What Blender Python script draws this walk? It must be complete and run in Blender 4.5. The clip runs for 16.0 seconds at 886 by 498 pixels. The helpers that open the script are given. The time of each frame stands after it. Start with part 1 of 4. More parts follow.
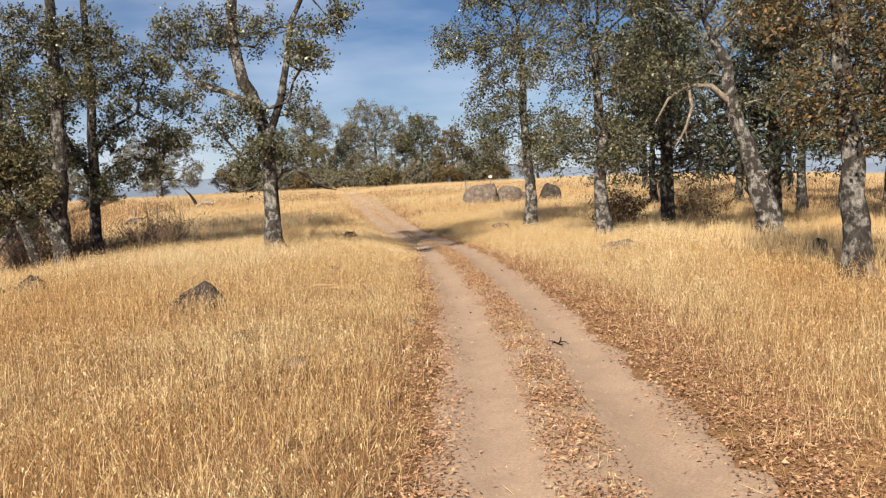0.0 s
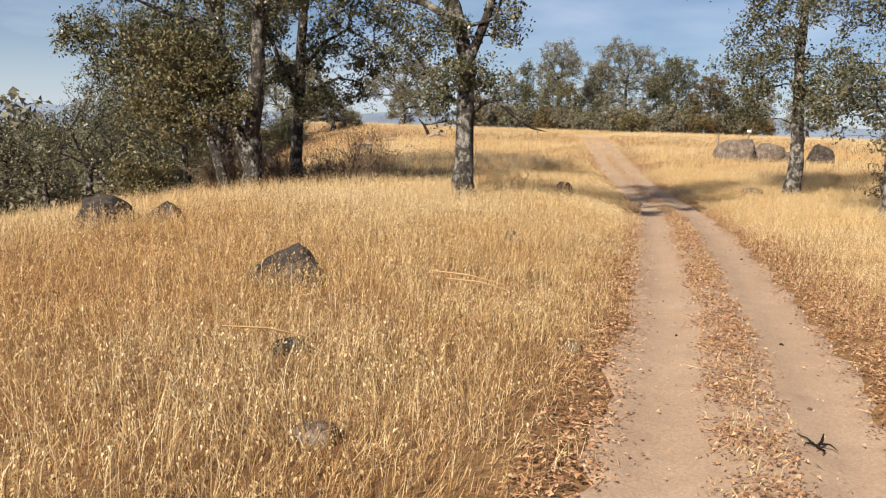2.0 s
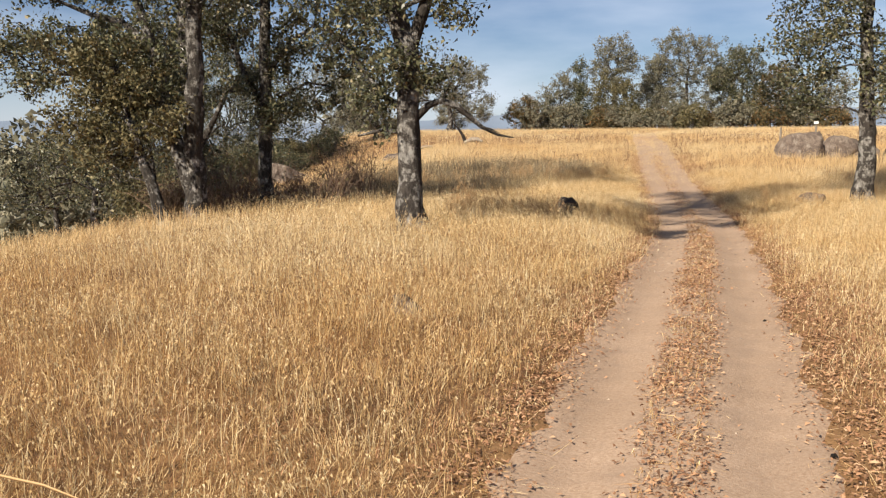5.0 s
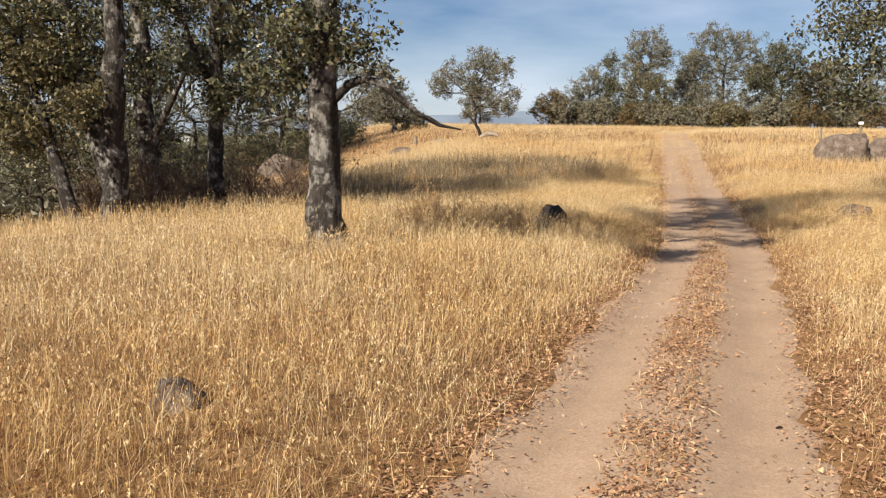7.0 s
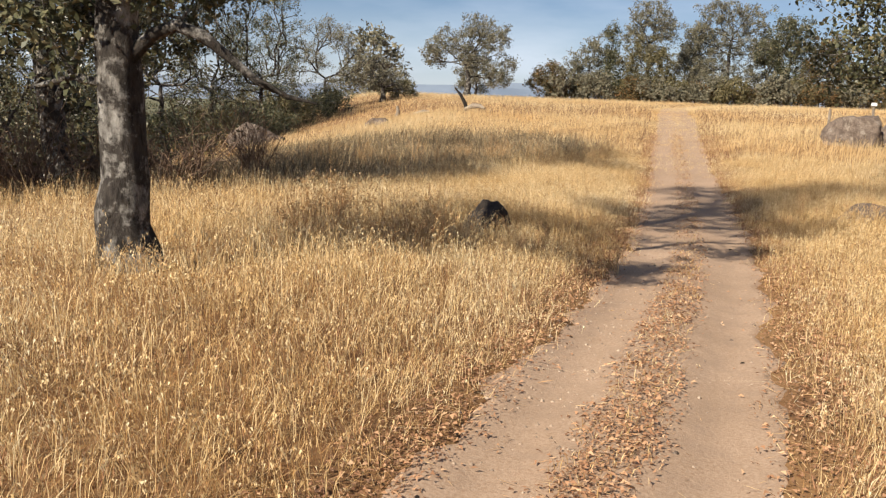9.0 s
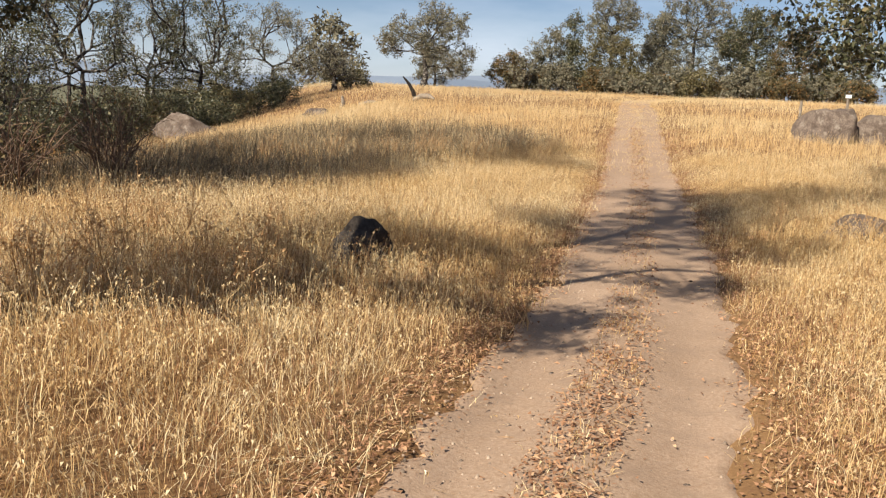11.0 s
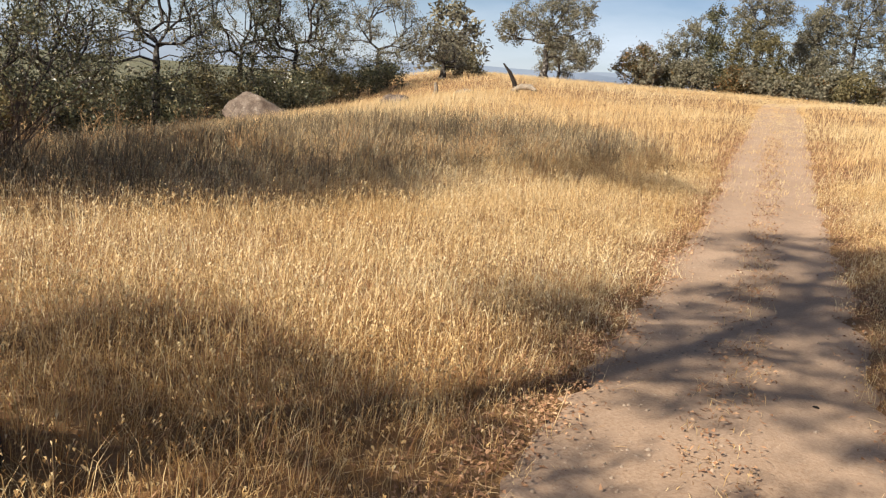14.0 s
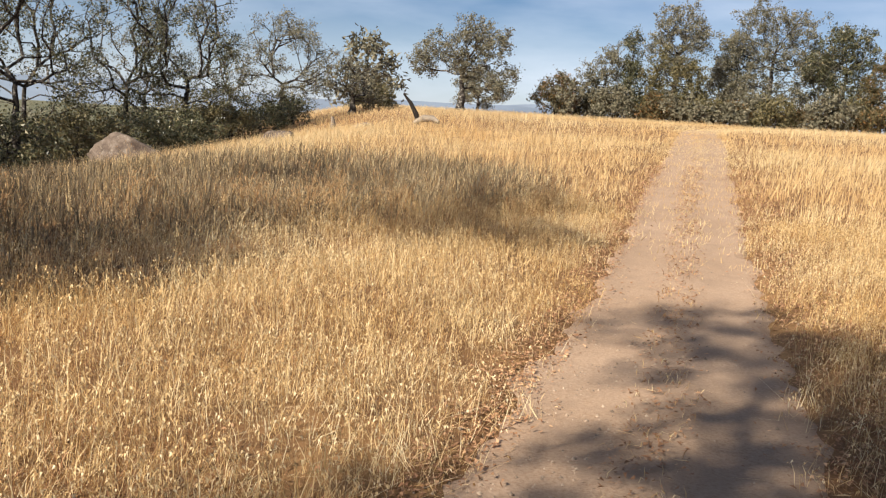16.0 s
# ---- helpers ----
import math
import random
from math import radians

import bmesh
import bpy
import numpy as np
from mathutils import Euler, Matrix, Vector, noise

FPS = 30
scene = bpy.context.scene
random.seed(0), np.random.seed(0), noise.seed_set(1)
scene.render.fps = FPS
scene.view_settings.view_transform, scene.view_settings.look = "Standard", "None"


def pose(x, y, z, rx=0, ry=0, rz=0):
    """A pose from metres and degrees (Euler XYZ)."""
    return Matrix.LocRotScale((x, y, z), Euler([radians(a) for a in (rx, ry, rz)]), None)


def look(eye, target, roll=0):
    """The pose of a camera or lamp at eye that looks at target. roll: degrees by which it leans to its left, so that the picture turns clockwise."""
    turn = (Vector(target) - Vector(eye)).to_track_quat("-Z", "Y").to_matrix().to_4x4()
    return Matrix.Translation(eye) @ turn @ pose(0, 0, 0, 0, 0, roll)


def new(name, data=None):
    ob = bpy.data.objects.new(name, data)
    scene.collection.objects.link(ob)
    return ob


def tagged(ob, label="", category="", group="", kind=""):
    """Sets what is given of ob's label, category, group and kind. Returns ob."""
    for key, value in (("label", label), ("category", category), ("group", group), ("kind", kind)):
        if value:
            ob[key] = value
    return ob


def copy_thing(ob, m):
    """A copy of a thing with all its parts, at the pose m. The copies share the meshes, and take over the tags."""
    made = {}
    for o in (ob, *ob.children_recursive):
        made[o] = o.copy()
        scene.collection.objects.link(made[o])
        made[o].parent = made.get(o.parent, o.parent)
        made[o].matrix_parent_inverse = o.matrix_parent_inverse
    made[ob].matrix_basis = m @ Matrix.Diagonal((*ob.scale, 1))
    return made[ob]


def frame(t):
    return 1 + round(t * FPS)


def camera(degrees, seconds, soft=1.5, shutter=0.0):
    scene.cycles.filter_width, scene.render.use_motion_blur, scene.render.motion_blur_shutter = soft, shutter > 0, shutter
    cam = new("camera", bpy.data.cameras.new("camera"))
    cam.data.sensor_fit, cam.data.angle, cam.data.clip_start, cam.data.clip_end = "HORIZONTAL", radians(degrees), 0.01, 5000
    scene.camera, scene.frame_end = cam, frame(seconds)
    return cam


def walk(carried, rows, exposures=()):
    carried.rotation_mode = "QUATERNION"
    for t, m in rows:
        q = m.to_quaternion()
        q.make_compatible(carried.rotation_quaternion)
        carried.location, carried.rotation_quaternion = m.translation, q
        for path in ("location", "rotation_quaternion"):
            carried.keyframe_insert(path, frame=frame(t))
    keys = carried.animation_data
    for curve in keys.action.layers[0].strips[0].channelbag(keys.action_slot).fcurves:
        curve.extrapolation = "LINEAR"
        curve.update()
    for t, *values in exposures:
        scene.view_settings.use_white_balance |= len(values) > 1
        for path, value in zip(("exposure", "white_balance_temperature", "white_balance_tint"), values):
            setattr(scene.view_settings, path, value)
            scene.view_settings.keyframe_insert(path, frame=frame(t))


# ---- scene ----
# ---------------------------------------------------------------- camera
cam = camera(54.3, 16.0, soft=1.25)
PATH = [
    (0.0, -0.008, 0.065, 1.53, 85.85, 2.81, -0.08),
    (0.5, 0.04, 0.891, 1.517, 85.7, 2.11, 4.67),
    (1.0, 0.104, 1.693, 1.509, 83.53, -0.6, 7.48),
    (1.5, 0.185, 2.505, 1.527, 83.21, -0.29, 14.64),
    (2.0, 0.3, 3.313, 1.552, 82.08, -1.91, 16.29),
    (2.5, 0.474, 3.971, 1.592, 80.65, -1.62, 16.7),
    (3.0, 0.603, 4.593, 1.639, 81.28, -1.21, 17.1),
    (3.5, 0.743, 5.138, 1.647, 82.06, -0.31, 16.97),
    (6.0, 0.988, 8.515, 1.627, 82.12, 0.09, 22.96),
    (6.5, 1.009, 9.241, 1.6, 81.97, -0.54, 22.95),
    (7.0, 1.006, 9.934, 1.595, 81.94, -0.71, 23.12),
    (7.5, 1.025, 10.621, 1.598, 81.19, -1.31, 23.19),
    (8.0, 1.01, 11.283, 1.648, 80.33, -1.67, 23.63),
    (8.5, 1.003, 11.993, 1.647, 80.49, -1.55, 23.45),
    (9.0, 0.966, 12.718, 1.648, 79.99, -2.08, 23.46),
    (9.5, 0.925, 13.435, 1.615, 80.01, -1.34, 21.32),
    (12.0, 0.579, 17.14, 1.532, 79.2, -2.84, 21.79),
    (12.5, 0.486, 18.031, 1.491, 78.72, -2.54, 24.04),
    (13.0, 0.412, 18.855, 1.474, 77.29, -5.59, 27.52),
    (13.5, 0.32, 19.72, 1.468, 77.71, -3.03, 27.54),
    (14.0, 0.164, 20.533, 1.489, 78.52, -4.99, 30.32),
    (14.5, 0.023, 21.466, 1.494, 78.67, -2.32, 29.95),
    (15.0, -0.092, 22.22, 1.499, 79.23, -4.17, 30.23),
    (15.5, -0.163, 23.052, 1.514, 80.56, -4.44, 26.4),
    (16.0, -0.262, 23.836, 1.458, 81.11, -3.49, 25.81),
]
walk(cam, [(t, pose(x, y, z, rx, ry, rz)) for t, x, y, z, rx, ry, rz in PATH],
     exposures=[(0.0, 0.70), (12.5, 0.69), (13.5, 0.78), (15.0, 0.82), (16.0, 0.80)])

# ---------------------------------------------------------------- sky, sun, exposure
SUN_AZ, SUN_EL = radians(200), radians(38)     # the sun stands behind the walker, to the left
world = bpy.data.worlds.new("sky")
scene.world = world
world.use_nodes = True
wn, wl = world.node_tree.nodes, world.node_tree.links
wn.clear()
sky = wn.new("ShaderNodeTexSky")
sky.sky_type, sky.sun_disc = "NISHITA", False
sky.sun_elevation, sky.sun_rotation = SUN_EL, SUN_AZ
sky.altitude, sky.air_density, sky.dust_density, sky.ozone_density = 300, 1.0, 0.2, 5.0
w_coord = wn.new("ShaderNodeTexCoord")
w_map = wn.new("ShaderNodeMapping")
w_map.inputs["Scale"].default_value = (2.2, 2.2, 9.0)
w_noise = wn.new("ShaderNodeTexNoise")
w_noise.inputs["Scale"].default_value, w_noise.inputs["Detail"].default_value = 1.3, 7
w_ramp = wn.new("ShaderNodeValToRGB")
w_ramp.color_ramp.elements[0].position, w_ramp.color_ramp.elements[1].position = 0.40, 0.78
w_ramp.color_ramp.elements[1].color = (0.6, 0.6, 0.6, 1)
w_mix = wn.new("ShaderNodeMix")
w_mix.data_type = "RGBA"
w_mix.inputs["B"].default_value = (11.2, 12.1, 13.8, 1)
w_back = wn.new("ShaderNodeBackground")
w_back.inputs["Strength"].default_value = 0.05
w_out = wn.new("ShaderNodeOutputWorld")
wl.new(w_coord.outputs["Generated"], w_map.inputs["Vector"])
wl.new(w_map.outputs["Vector"], w_noise.inputs["Vector"])
wl.new(w_noise.outputs["Fac"], w_ramp.inputs["Fac"])
w_sep = wn.new("ShaderNodeSeparateXYZ")
w_low = wn.new("ShaderNodeMapRange")
w_low.inputs["From Min"].default_value, w_low.inputs["From Max"].default_value = 0.0, 0.13
w_low.inputs["To Min"].default_value, w_low.inputs["To Max"].default_value = 0.5, 0.0
w_max = wn.new("ShaderNodeMath")
w_max.operation = "MAXIMUM"
wl.new(w_coord.outputs["Generated"], w_sep.inputs["Vector"])
wl.new(w_sep.outputs["Z"], w_low.inputs["Value"])
wl.new(w_low.outputs["Result"], w_max.inputs[0])
wl.new(w_ramp.outputs["Color"], w_max.inputs[1])
wl.new(w_max.outputs["Value"], w_mix.inputs["Factor"])
w_tint = wn.new("ShaderNodeMix")
w_tint.data_type, w_tint.blend_type = "RGBA", "MULTIPLY"
w_tint.inputs["Factor"].default_value = 1.0
w_tint.inputs["B"].default_value = (0.73, 0.79, 0.90, 1)
wl.new(sky.outputs["Color"], w_tint.inputs["A"])
wl.new(w_tint.outputs["Result"], w_mix.inputs["A"])
wl.new(w_mix.outputs["Result"], w_back.inputs["Color"])
wl.new(w_back.outputs["Background"], w_out.inputs["Surface"])

sun_data = bpy.data.lights.new("sun", "SUN")
sun_data.energy, sun_data.angle, sun_data.color = 5.0, radians(0.53), (1.0, 0.915, 0.775)
sun = new("sun", sun_data)
to_sun = Vector((math.sin(SUN_AZ) * math.cos(SUN_EL), math.cos(SUN_AZ) * math.cos(SUN_EL), math.sin(SUN_EL)))
sun.matrix_world = look(to_sun * 50, (0, 0, 0))

# ---------------------------------------------------------------- materials


def material(name, rough=0.9):
    m = bpy.data.materials.new(name)
    m.use_nodes = True
    b = m.node_tree.nodes["Principled BSDF"]
    b.inputs["Roughness"].default_value = rough
    b.inputs["Specular IOR Level"].default_value = 0.25
    return m, m.node_tree.nodes, m.node_tree.links, b


def ramp(n, l, source, stops):
    r = n.new("ShaderNodeValToRGB")
    r.color_ramp.elements[0].position, r.color_ramp.elements[0].color = stops[0][0], (*stops[0][1], 1)
    r.color_ramp.elements[1].position, r.color_ramp.elements[1].color = stops[-1][0], (*stops[-1][1], 1)
    for p, c in stops[1:-1]:
        r.color_ramp.elements.new(p).color = (*c, 1)
    l.new(source, r.inputs["Fac"])
    return r.outputs["Color"]


def tex_noise(n, l, scale, detail=6, rough=0.6, coord="Object", stretch=None):
    c = n.new("ShaderNodeTexCoord")
    t = n.new("ShaderNodeTexNoise")
    t.inputs["Scale"].default_value, t.inputs["Detail"].default_value, t.inputs["Roughness"].default_value = scale, detail, rough
    if stretch:
        mp = n.new("ShaderNodeMapping")
        mp.inputs["Scale"].default_value = stretch
        l.new(c.outputs[coord], mp.inputs["Vector"])
        l.new(mp.outputs["Vector"], t.inputs["Vector"])
    else:
        l.new(c.outputs[coord], t.inputs["Vector"])
    return t.outputs["Fac"]


def blend(n, l, fac, a, b, mode="MIX"):
    m = n.new("ShaderNodeMix")
    m.data_type, m.blend_type = "RGBA", mode
    for key, v in (("Factor", fac), ("A", a), ("B", b)):
        if isinstance(v, (int, float)):
            m.inputs[key].default_value = v
        elif isinstance(v, tuple):
            m.inputs[key].default_value = (*v, 1)
        else:
            l.new(v, m.inputs[key])
    return m.outputs["Result"]


def relief(n, l, b, height, strength, distance):
    bump = n.new("ShaderNodeBump")
    bump.inputs["Strength"].default_value, bump.inputs["Distance"].default_value = strength, distance
    l.new(height, bump.inputs["Height"])
    l.new(bump.outputs["Normal"], b.inputs["Normal"])


def thin(m, n, l, b, amount):
    """Lets some light through a leaf or blade."""
    tr = n.new("ShaderNodeBsdfTranslucent")
    mix = n.new("ShaderNodeMixShader")
    mix.inputs["Fac"].default_value = amount
    out = [x for x in n if x.type == "OUTPUT_MATERIAL"][0]
    col = b.inputs["Base Color"].links[0].from_socket
    l.new(col, tr.inputs["Color"])
    l.new(b.outputs["BSDF"], mix.inputs[1])
    l.new(tr.outputs["BSDF"], mix.inputs[2])
    l.new(mix.outputs["Shader"], out.inputs["Surface"])


def island_mat(name, stops, rough, through_light, patch=None, patch_scale=0.25):
    """Colour by blade or leaf, with wide patches mixed in."""
    m, n, l, b = material(name, rough)
    g = n.new("ShaderNodeNewGeometry")
    col = ramp(n, l, g.outputs["Random Per Island"], stops)
    if patch:
        f = ramp(n, l, tex_noise(n, l, patch_scale, 4), [(0.4, (0, 0, 0)), (0.62, (1, 1, 1))])
        col = blend(n, l, f, col, blend(n, l, 1.0, col, patch, "MULTIPLY"))
    l.new(col, b.inputs["Base Color"])
    if through_light:
        thin(m, n, l, b, through_light)
    return m


def soil_mat(name, stops, pebble):
    m, n, l, b = material(name, 0.95)
    wide = tex_noise(n, l, 0.7, 5)
    fine = tex_noise(n, l, 55, 4, 0.7)
    col = ramp(n, l, wide, stops)
    col = blend(n, l, ramp(n, l, fine, [(0.36, (0, 0, 0)), (0.66, (1, 1, 1))]), col, blend(n, l, 1.0, col, (0.72, 0.66, 0.6), "MULTIPLY"))
    blot = ramp(n, l, tex_noise(n, l, 3.2, 8, 0.75), [(0.48, (0, 0, 0)), (0.66, (0.75, 0.75, 0.75))])
    col = blend(n, l, blot, col, pebble)
    l.new(col, b.inputs["Base Color"])
    relief(n, l, b, fine, 0.35, 0.012)
    return m


M_GROUND = soil_mat("dry_thatch", [(0.35, (0.19, 0.10, 0.045)), (0.65, (0.31, 0.18, 0.08))], (0.13, 0.068, 0.032))
gn, gl = M_GROUND.node_tree.nodes, M_GROUND.node_tree.links
g_in = gn["Principled BSDF"].inputs["Base Color"]
g_co = gn.new("ShaderNodeTexCoord")
g_sep = gn.new("ShaderNodeSeparateXYZ")
g_map = gn.new("ShaderNodeMapRange")
g_map.inputs["From Min"].default_value, g_map.inputs["From Max"].default_value = -2.5, -6.0
gl.new(g_co.outputs["Object"], g_sep.inputs["Vector"])
gl.new(g_sep.outputs["Z"], g_map.inputs["Value"])
scrub = ramp(gn, gl, tex_noise(gn, gl, 0.09, 8, 0.7), [(0.38, (0.075, 0.08, 0.045)), (0.55, (0.15, 0.14, 0.08)), (0.7, (0.30, 0.24, 0.14))])
gl.new(blend(gn, gl, g_map.outputs["Result"], g_in.links[0].from_socket, scrub), g_in)   # scrubland down in the valley
M_TRACK = soil_mat("pale_dust", [(0.3, (0.37, 0.258, 0.175)), (0.7, (0.455, 0.325, 0.23))], (0.29, 0.20, 0.138))
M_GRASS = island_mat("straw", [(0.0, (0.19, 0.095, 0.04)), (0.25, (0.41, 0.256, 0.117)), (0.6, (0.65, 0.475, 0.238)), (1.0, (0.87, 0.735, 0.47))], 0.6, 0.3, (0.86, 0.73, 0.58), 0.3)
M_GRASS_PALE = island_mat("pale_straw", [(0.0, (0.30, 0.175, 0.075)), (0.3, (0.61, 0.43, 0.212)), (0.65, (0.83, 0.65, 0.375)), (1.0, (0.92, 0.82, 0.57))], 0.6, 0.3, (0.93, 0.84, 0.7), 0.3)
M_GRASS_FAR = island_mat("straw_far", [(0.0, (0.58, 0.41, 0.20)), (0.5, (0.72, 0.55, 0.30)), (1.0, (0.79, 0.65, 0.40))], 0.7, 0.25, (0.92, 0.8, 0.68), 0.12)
# grey weeds, with the shade of the left oaks in the dark tones
M_WEEDS_SHADED = island_mat("grey_weeds_with_shade", [(0.0, (0.10, 0.072, 0.045)), (0.4, (0.20, 0.15, 0.095)), (0.75, (0.31, 0.245, 0.15)), (1.0, (0.48, 0.39, 0.25))], 0.7, 0.2, (0.8, 0.8, 0.78), 0.5)
M_LITTER = island_mat("oak_litter", [(0.0, (0.19, 0.10, 0.055)), (0.45, (0.345, 0.18, 0.095)), (0.8, (0.47, 0.27, 0.15)), (1.0, (0.60, 0.39, 0.23))], 0.8, 0.1)
M_STALK = island_mat("fallen_straw", [(0.0, (0.38, 0.20, 0.085)), (0.5, (0.54, 0.335, 0.155)), (1.0, (0.70, 0.52, 0.29))], 0.6, 0.15)
M_LEAF = island_mat("oak_leaf", [(0.0, (0.042, 0.045, 0.026)), (0.5, (0.095, 0.096, 0.05)), (0.85, (0.18, 0.165, 0.09)), (1.0, (0.32, 0.26, 0.145))], 0.34, 0.15)
M_LEAF_BROWN = island_mat("turning_oak_leaf", [(0.0, (0.06, 0.055, 0.028)), (0.5, (0.12, 0.098, 0.045)), (0.88, (0.20, 0.12, 0.05)), (1.0, (0.32, 0.165, 0.065))], 0.45, 0.2)
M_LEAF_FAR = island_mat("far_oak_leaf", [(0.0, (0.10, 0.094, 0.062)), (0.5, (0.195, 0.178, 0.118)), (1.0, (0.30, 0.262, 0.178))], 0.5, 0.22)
M_LEAF_OLIVE = island_mat("olive_oak_leaf", [(0.0, (0.075, 0.068, 0.032)), (0.5, (0.15, 0.128, 0.06)), (1.0, (0.25, 0.20, 0.10))], 0.5, 0.2)
M_NEEDLE = island_mat("grey_needles", [(0.0, (0.035, 0.05, 0.035)), (0.6, (0.075, 0.09, 0.06)), (1.0, (0.15, 0.14, 0.08))], 0.5, 0.15)
M_TWIG = island_mat("bare_twigs", [(0.0, (0.10, 0.065, 0.045)), (0.6, (0.20, 0.135, 0.095)), (1.0, (0.30, 0.20, 0.13))], 0.85, 0)


def bark_mat(name, dark, mid, pale, lichen_at=0.515):
    m, n, l, b = material(name, 0.95)
    f = tex_noise(n, l, 11, 9, 0.72, stretch=(1.5, 1.5, 0.6))
    patch = tex_noise(n, l, 5.0, 7, 0.68)
    col = ramp(n, l, f, [(0.36, dark), (0.62, mid)])
    lichen = ramp(n, l, patch, [(lichen_at, (0, 0, 0)), (lichen_at + 0.09, (0.85, 0.85, 0.85))])
    col = blend(n, l, lichen, col, ramp(n, l, f, [(0.34, mid), (0.6, pale)]))
    l.new(col, b.inputs["Base Color"])
    relief(n, l, b, f, 1.0, 0.07)
    return m


M_BARK = bark_mat("oak_bark", (0.018, 0.015, 0.012), (0.07, 0.058, 0.048), (0.42, 0.39, 0.35))
M_BARK_PALE = bark_mat("lichened_oak_bark", (0.022, 0.018, 0.015), (0.08, 0.066, 0.055), (0.45, 0.42, 0.375), 0.485)
M_DEAD = bark_mat("bleached_wood", (0.18, 0.14, 0.10), (0.33, 0.27, 0.205), (0.46, 0.39, 0.31))
M_CHAR = bark_mat("charred_wood", (0.012, 0.009, 0.008), (0.035, 0.026, 0.02), (0.09, 0.07, 0.055), 0.6)


def rock_mat(name, dark, mid, pale, lich):
    m, n, l, b = material(name, 0.92)
    f = tex_noise(n, l, 3.5, 9, 0.68)
    g = tex_noise(n, l, 28, 6, 0.7)
    col = ramp(n, l, f, [(0.34, dark), (0.52, mid), (0.7, pale)])
    col = blend(n, l, ramp(n, l, tex_noise(n, l, 5.5, 7, 0.7), [(0.55, (0, 0, 0)), (0.63, (0.85, 0.85, 0.85))]), col, lich)
    col = blend(n, l, ramp(n, l, g, [(0.35, (0.6, 0.6, 0.6)), (0.6, (0, 0, 0))]), col, dark)
    l.new(col, b.inputs["Base Color"])
    relief(n, l, b, g, 0.9, 0.03)
    return m


M_ROCK = rock_mat("dark_rock", (0.022, 0.017, 0.014), (0.07, 0.055, 0.045), (0.14, 0.112, 0.09), (0.20, 0.165, 0.13))
M_ROCK_PALE = rock_mat("grey_rock", (0.075, 0.054, 0.042), (0.185, 0.14, 0.11), (0.29, 0.235, 0.19), (0.34, 0.29, 0.235))
M_GRAVEL = island_mat("grit", [(0.0, (0.16, 0.12, 0.09)), (0.5, (0.34, 0.25, 0.18)), (1.0, (0.43, 0.33, 0.245))], 0.9, 0)
# base colour of the far hills, with the air's blue haze mixed in
M_HILL, hn, hl, hb = material("hill_haze_blue", 1.0)
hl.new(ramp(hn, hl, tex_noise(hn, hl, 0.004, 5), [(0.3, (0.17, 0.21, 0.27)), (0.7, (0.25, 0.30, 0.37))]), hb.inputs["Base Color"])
M_WHITE, pn, pl, pb = material("white_paint", 0.6)
pl.new(ramp(pn, pl, tex_noise(pn, pl, 12, 5), [(0.3, (0.66, 0.64, 0.6)), (0.7, (0.8, 0.79, 0.76))]), pb.inputs["Base Color"])
M_ROOF, rn, rl, rb = material("grey_roofing", 0.8)
rl.new(ramp(rn, rl, tex_noise(rn, rl, 2, 5), [(0.3, (0.30, 0.29, 0.28)), (0.7, (0.38, 0.37, 0.35))]), rb.inputs["Base Color"])

# ---------------------------------------------------------------- shape of the land
PROF_Y = [-400, -60, 0, 9, 17, 25, 30, 34, 38, 42, 46, 50, 56, 62, 75, 85, 100, 130, 200, 400, 3000]
PROF_Z = [-3, -0.4, 0.0, 0.10, 0.08, -0.06, -0.06, 0.08, 0.28, 0.50, 0.72, 0.92, 1.15, 1.35, 1.62, 1.68, 1.2, -1.0, -6, -9, -9]
TRK_Y = [-30, 0, 4, 8, 12, 16.6, 18.5, 21.5, 23, 27, 30, 34.5, 39, 44, 52.6, 60, 66, 75, 95]
TRK_X = [0.9, 0.68, 0.66, 0.68, 0.52, 0.24, 0.13, -0.1, -0.25, -0.87, -1.3, -2.05, -2.85, -3.6, -4.95, -6.3, -7.0, -6.6, -3.0]
TRACK_WY = [-8, 8, 14, 22, 34, 46, 56, 66, 78]
TRACK_W = [0.9, 0.86, 0.80, 0.82, 0.82, 0.85, 0.85, 0.75, 0.5]
EDGE_Y = [-30, 12, 24, 40, 56, 85, 130]
EDGE_X = [-3.8, -4.8, -7.4, -11.0, -15.0, -36.0, -45.0]


def smooth(v, ys, zs):
    """The listed profile, rounded off."""
    out = 0
    for d in (-2.2, -1.1, 0, 1.1, 2.2):
        out = out + np.interp(v + d, ys, zs)
    return out / 5


def track_x(y):
    return smooth(y, TRK_Y, TRK_X)


def wave(x, y, s, k):
    """Soft unevenness of about unit height and s metres' size."""
    a = 6.283 / s
    return (np.sin(a * (x * 0.8 + y * 0.6) + k) * np.sin(a * (-0.55 * x + 0.83 * y) * 1.13 + 1.7 * k) + 0.6 * np.sin(a * 1.9 * (0.3 * x - 0.95 * y) + 2.3 * k) * np.sin(a * 1.7 * (0.96 * x + 0.25 * y) + 0.6 * k)) / 1.6


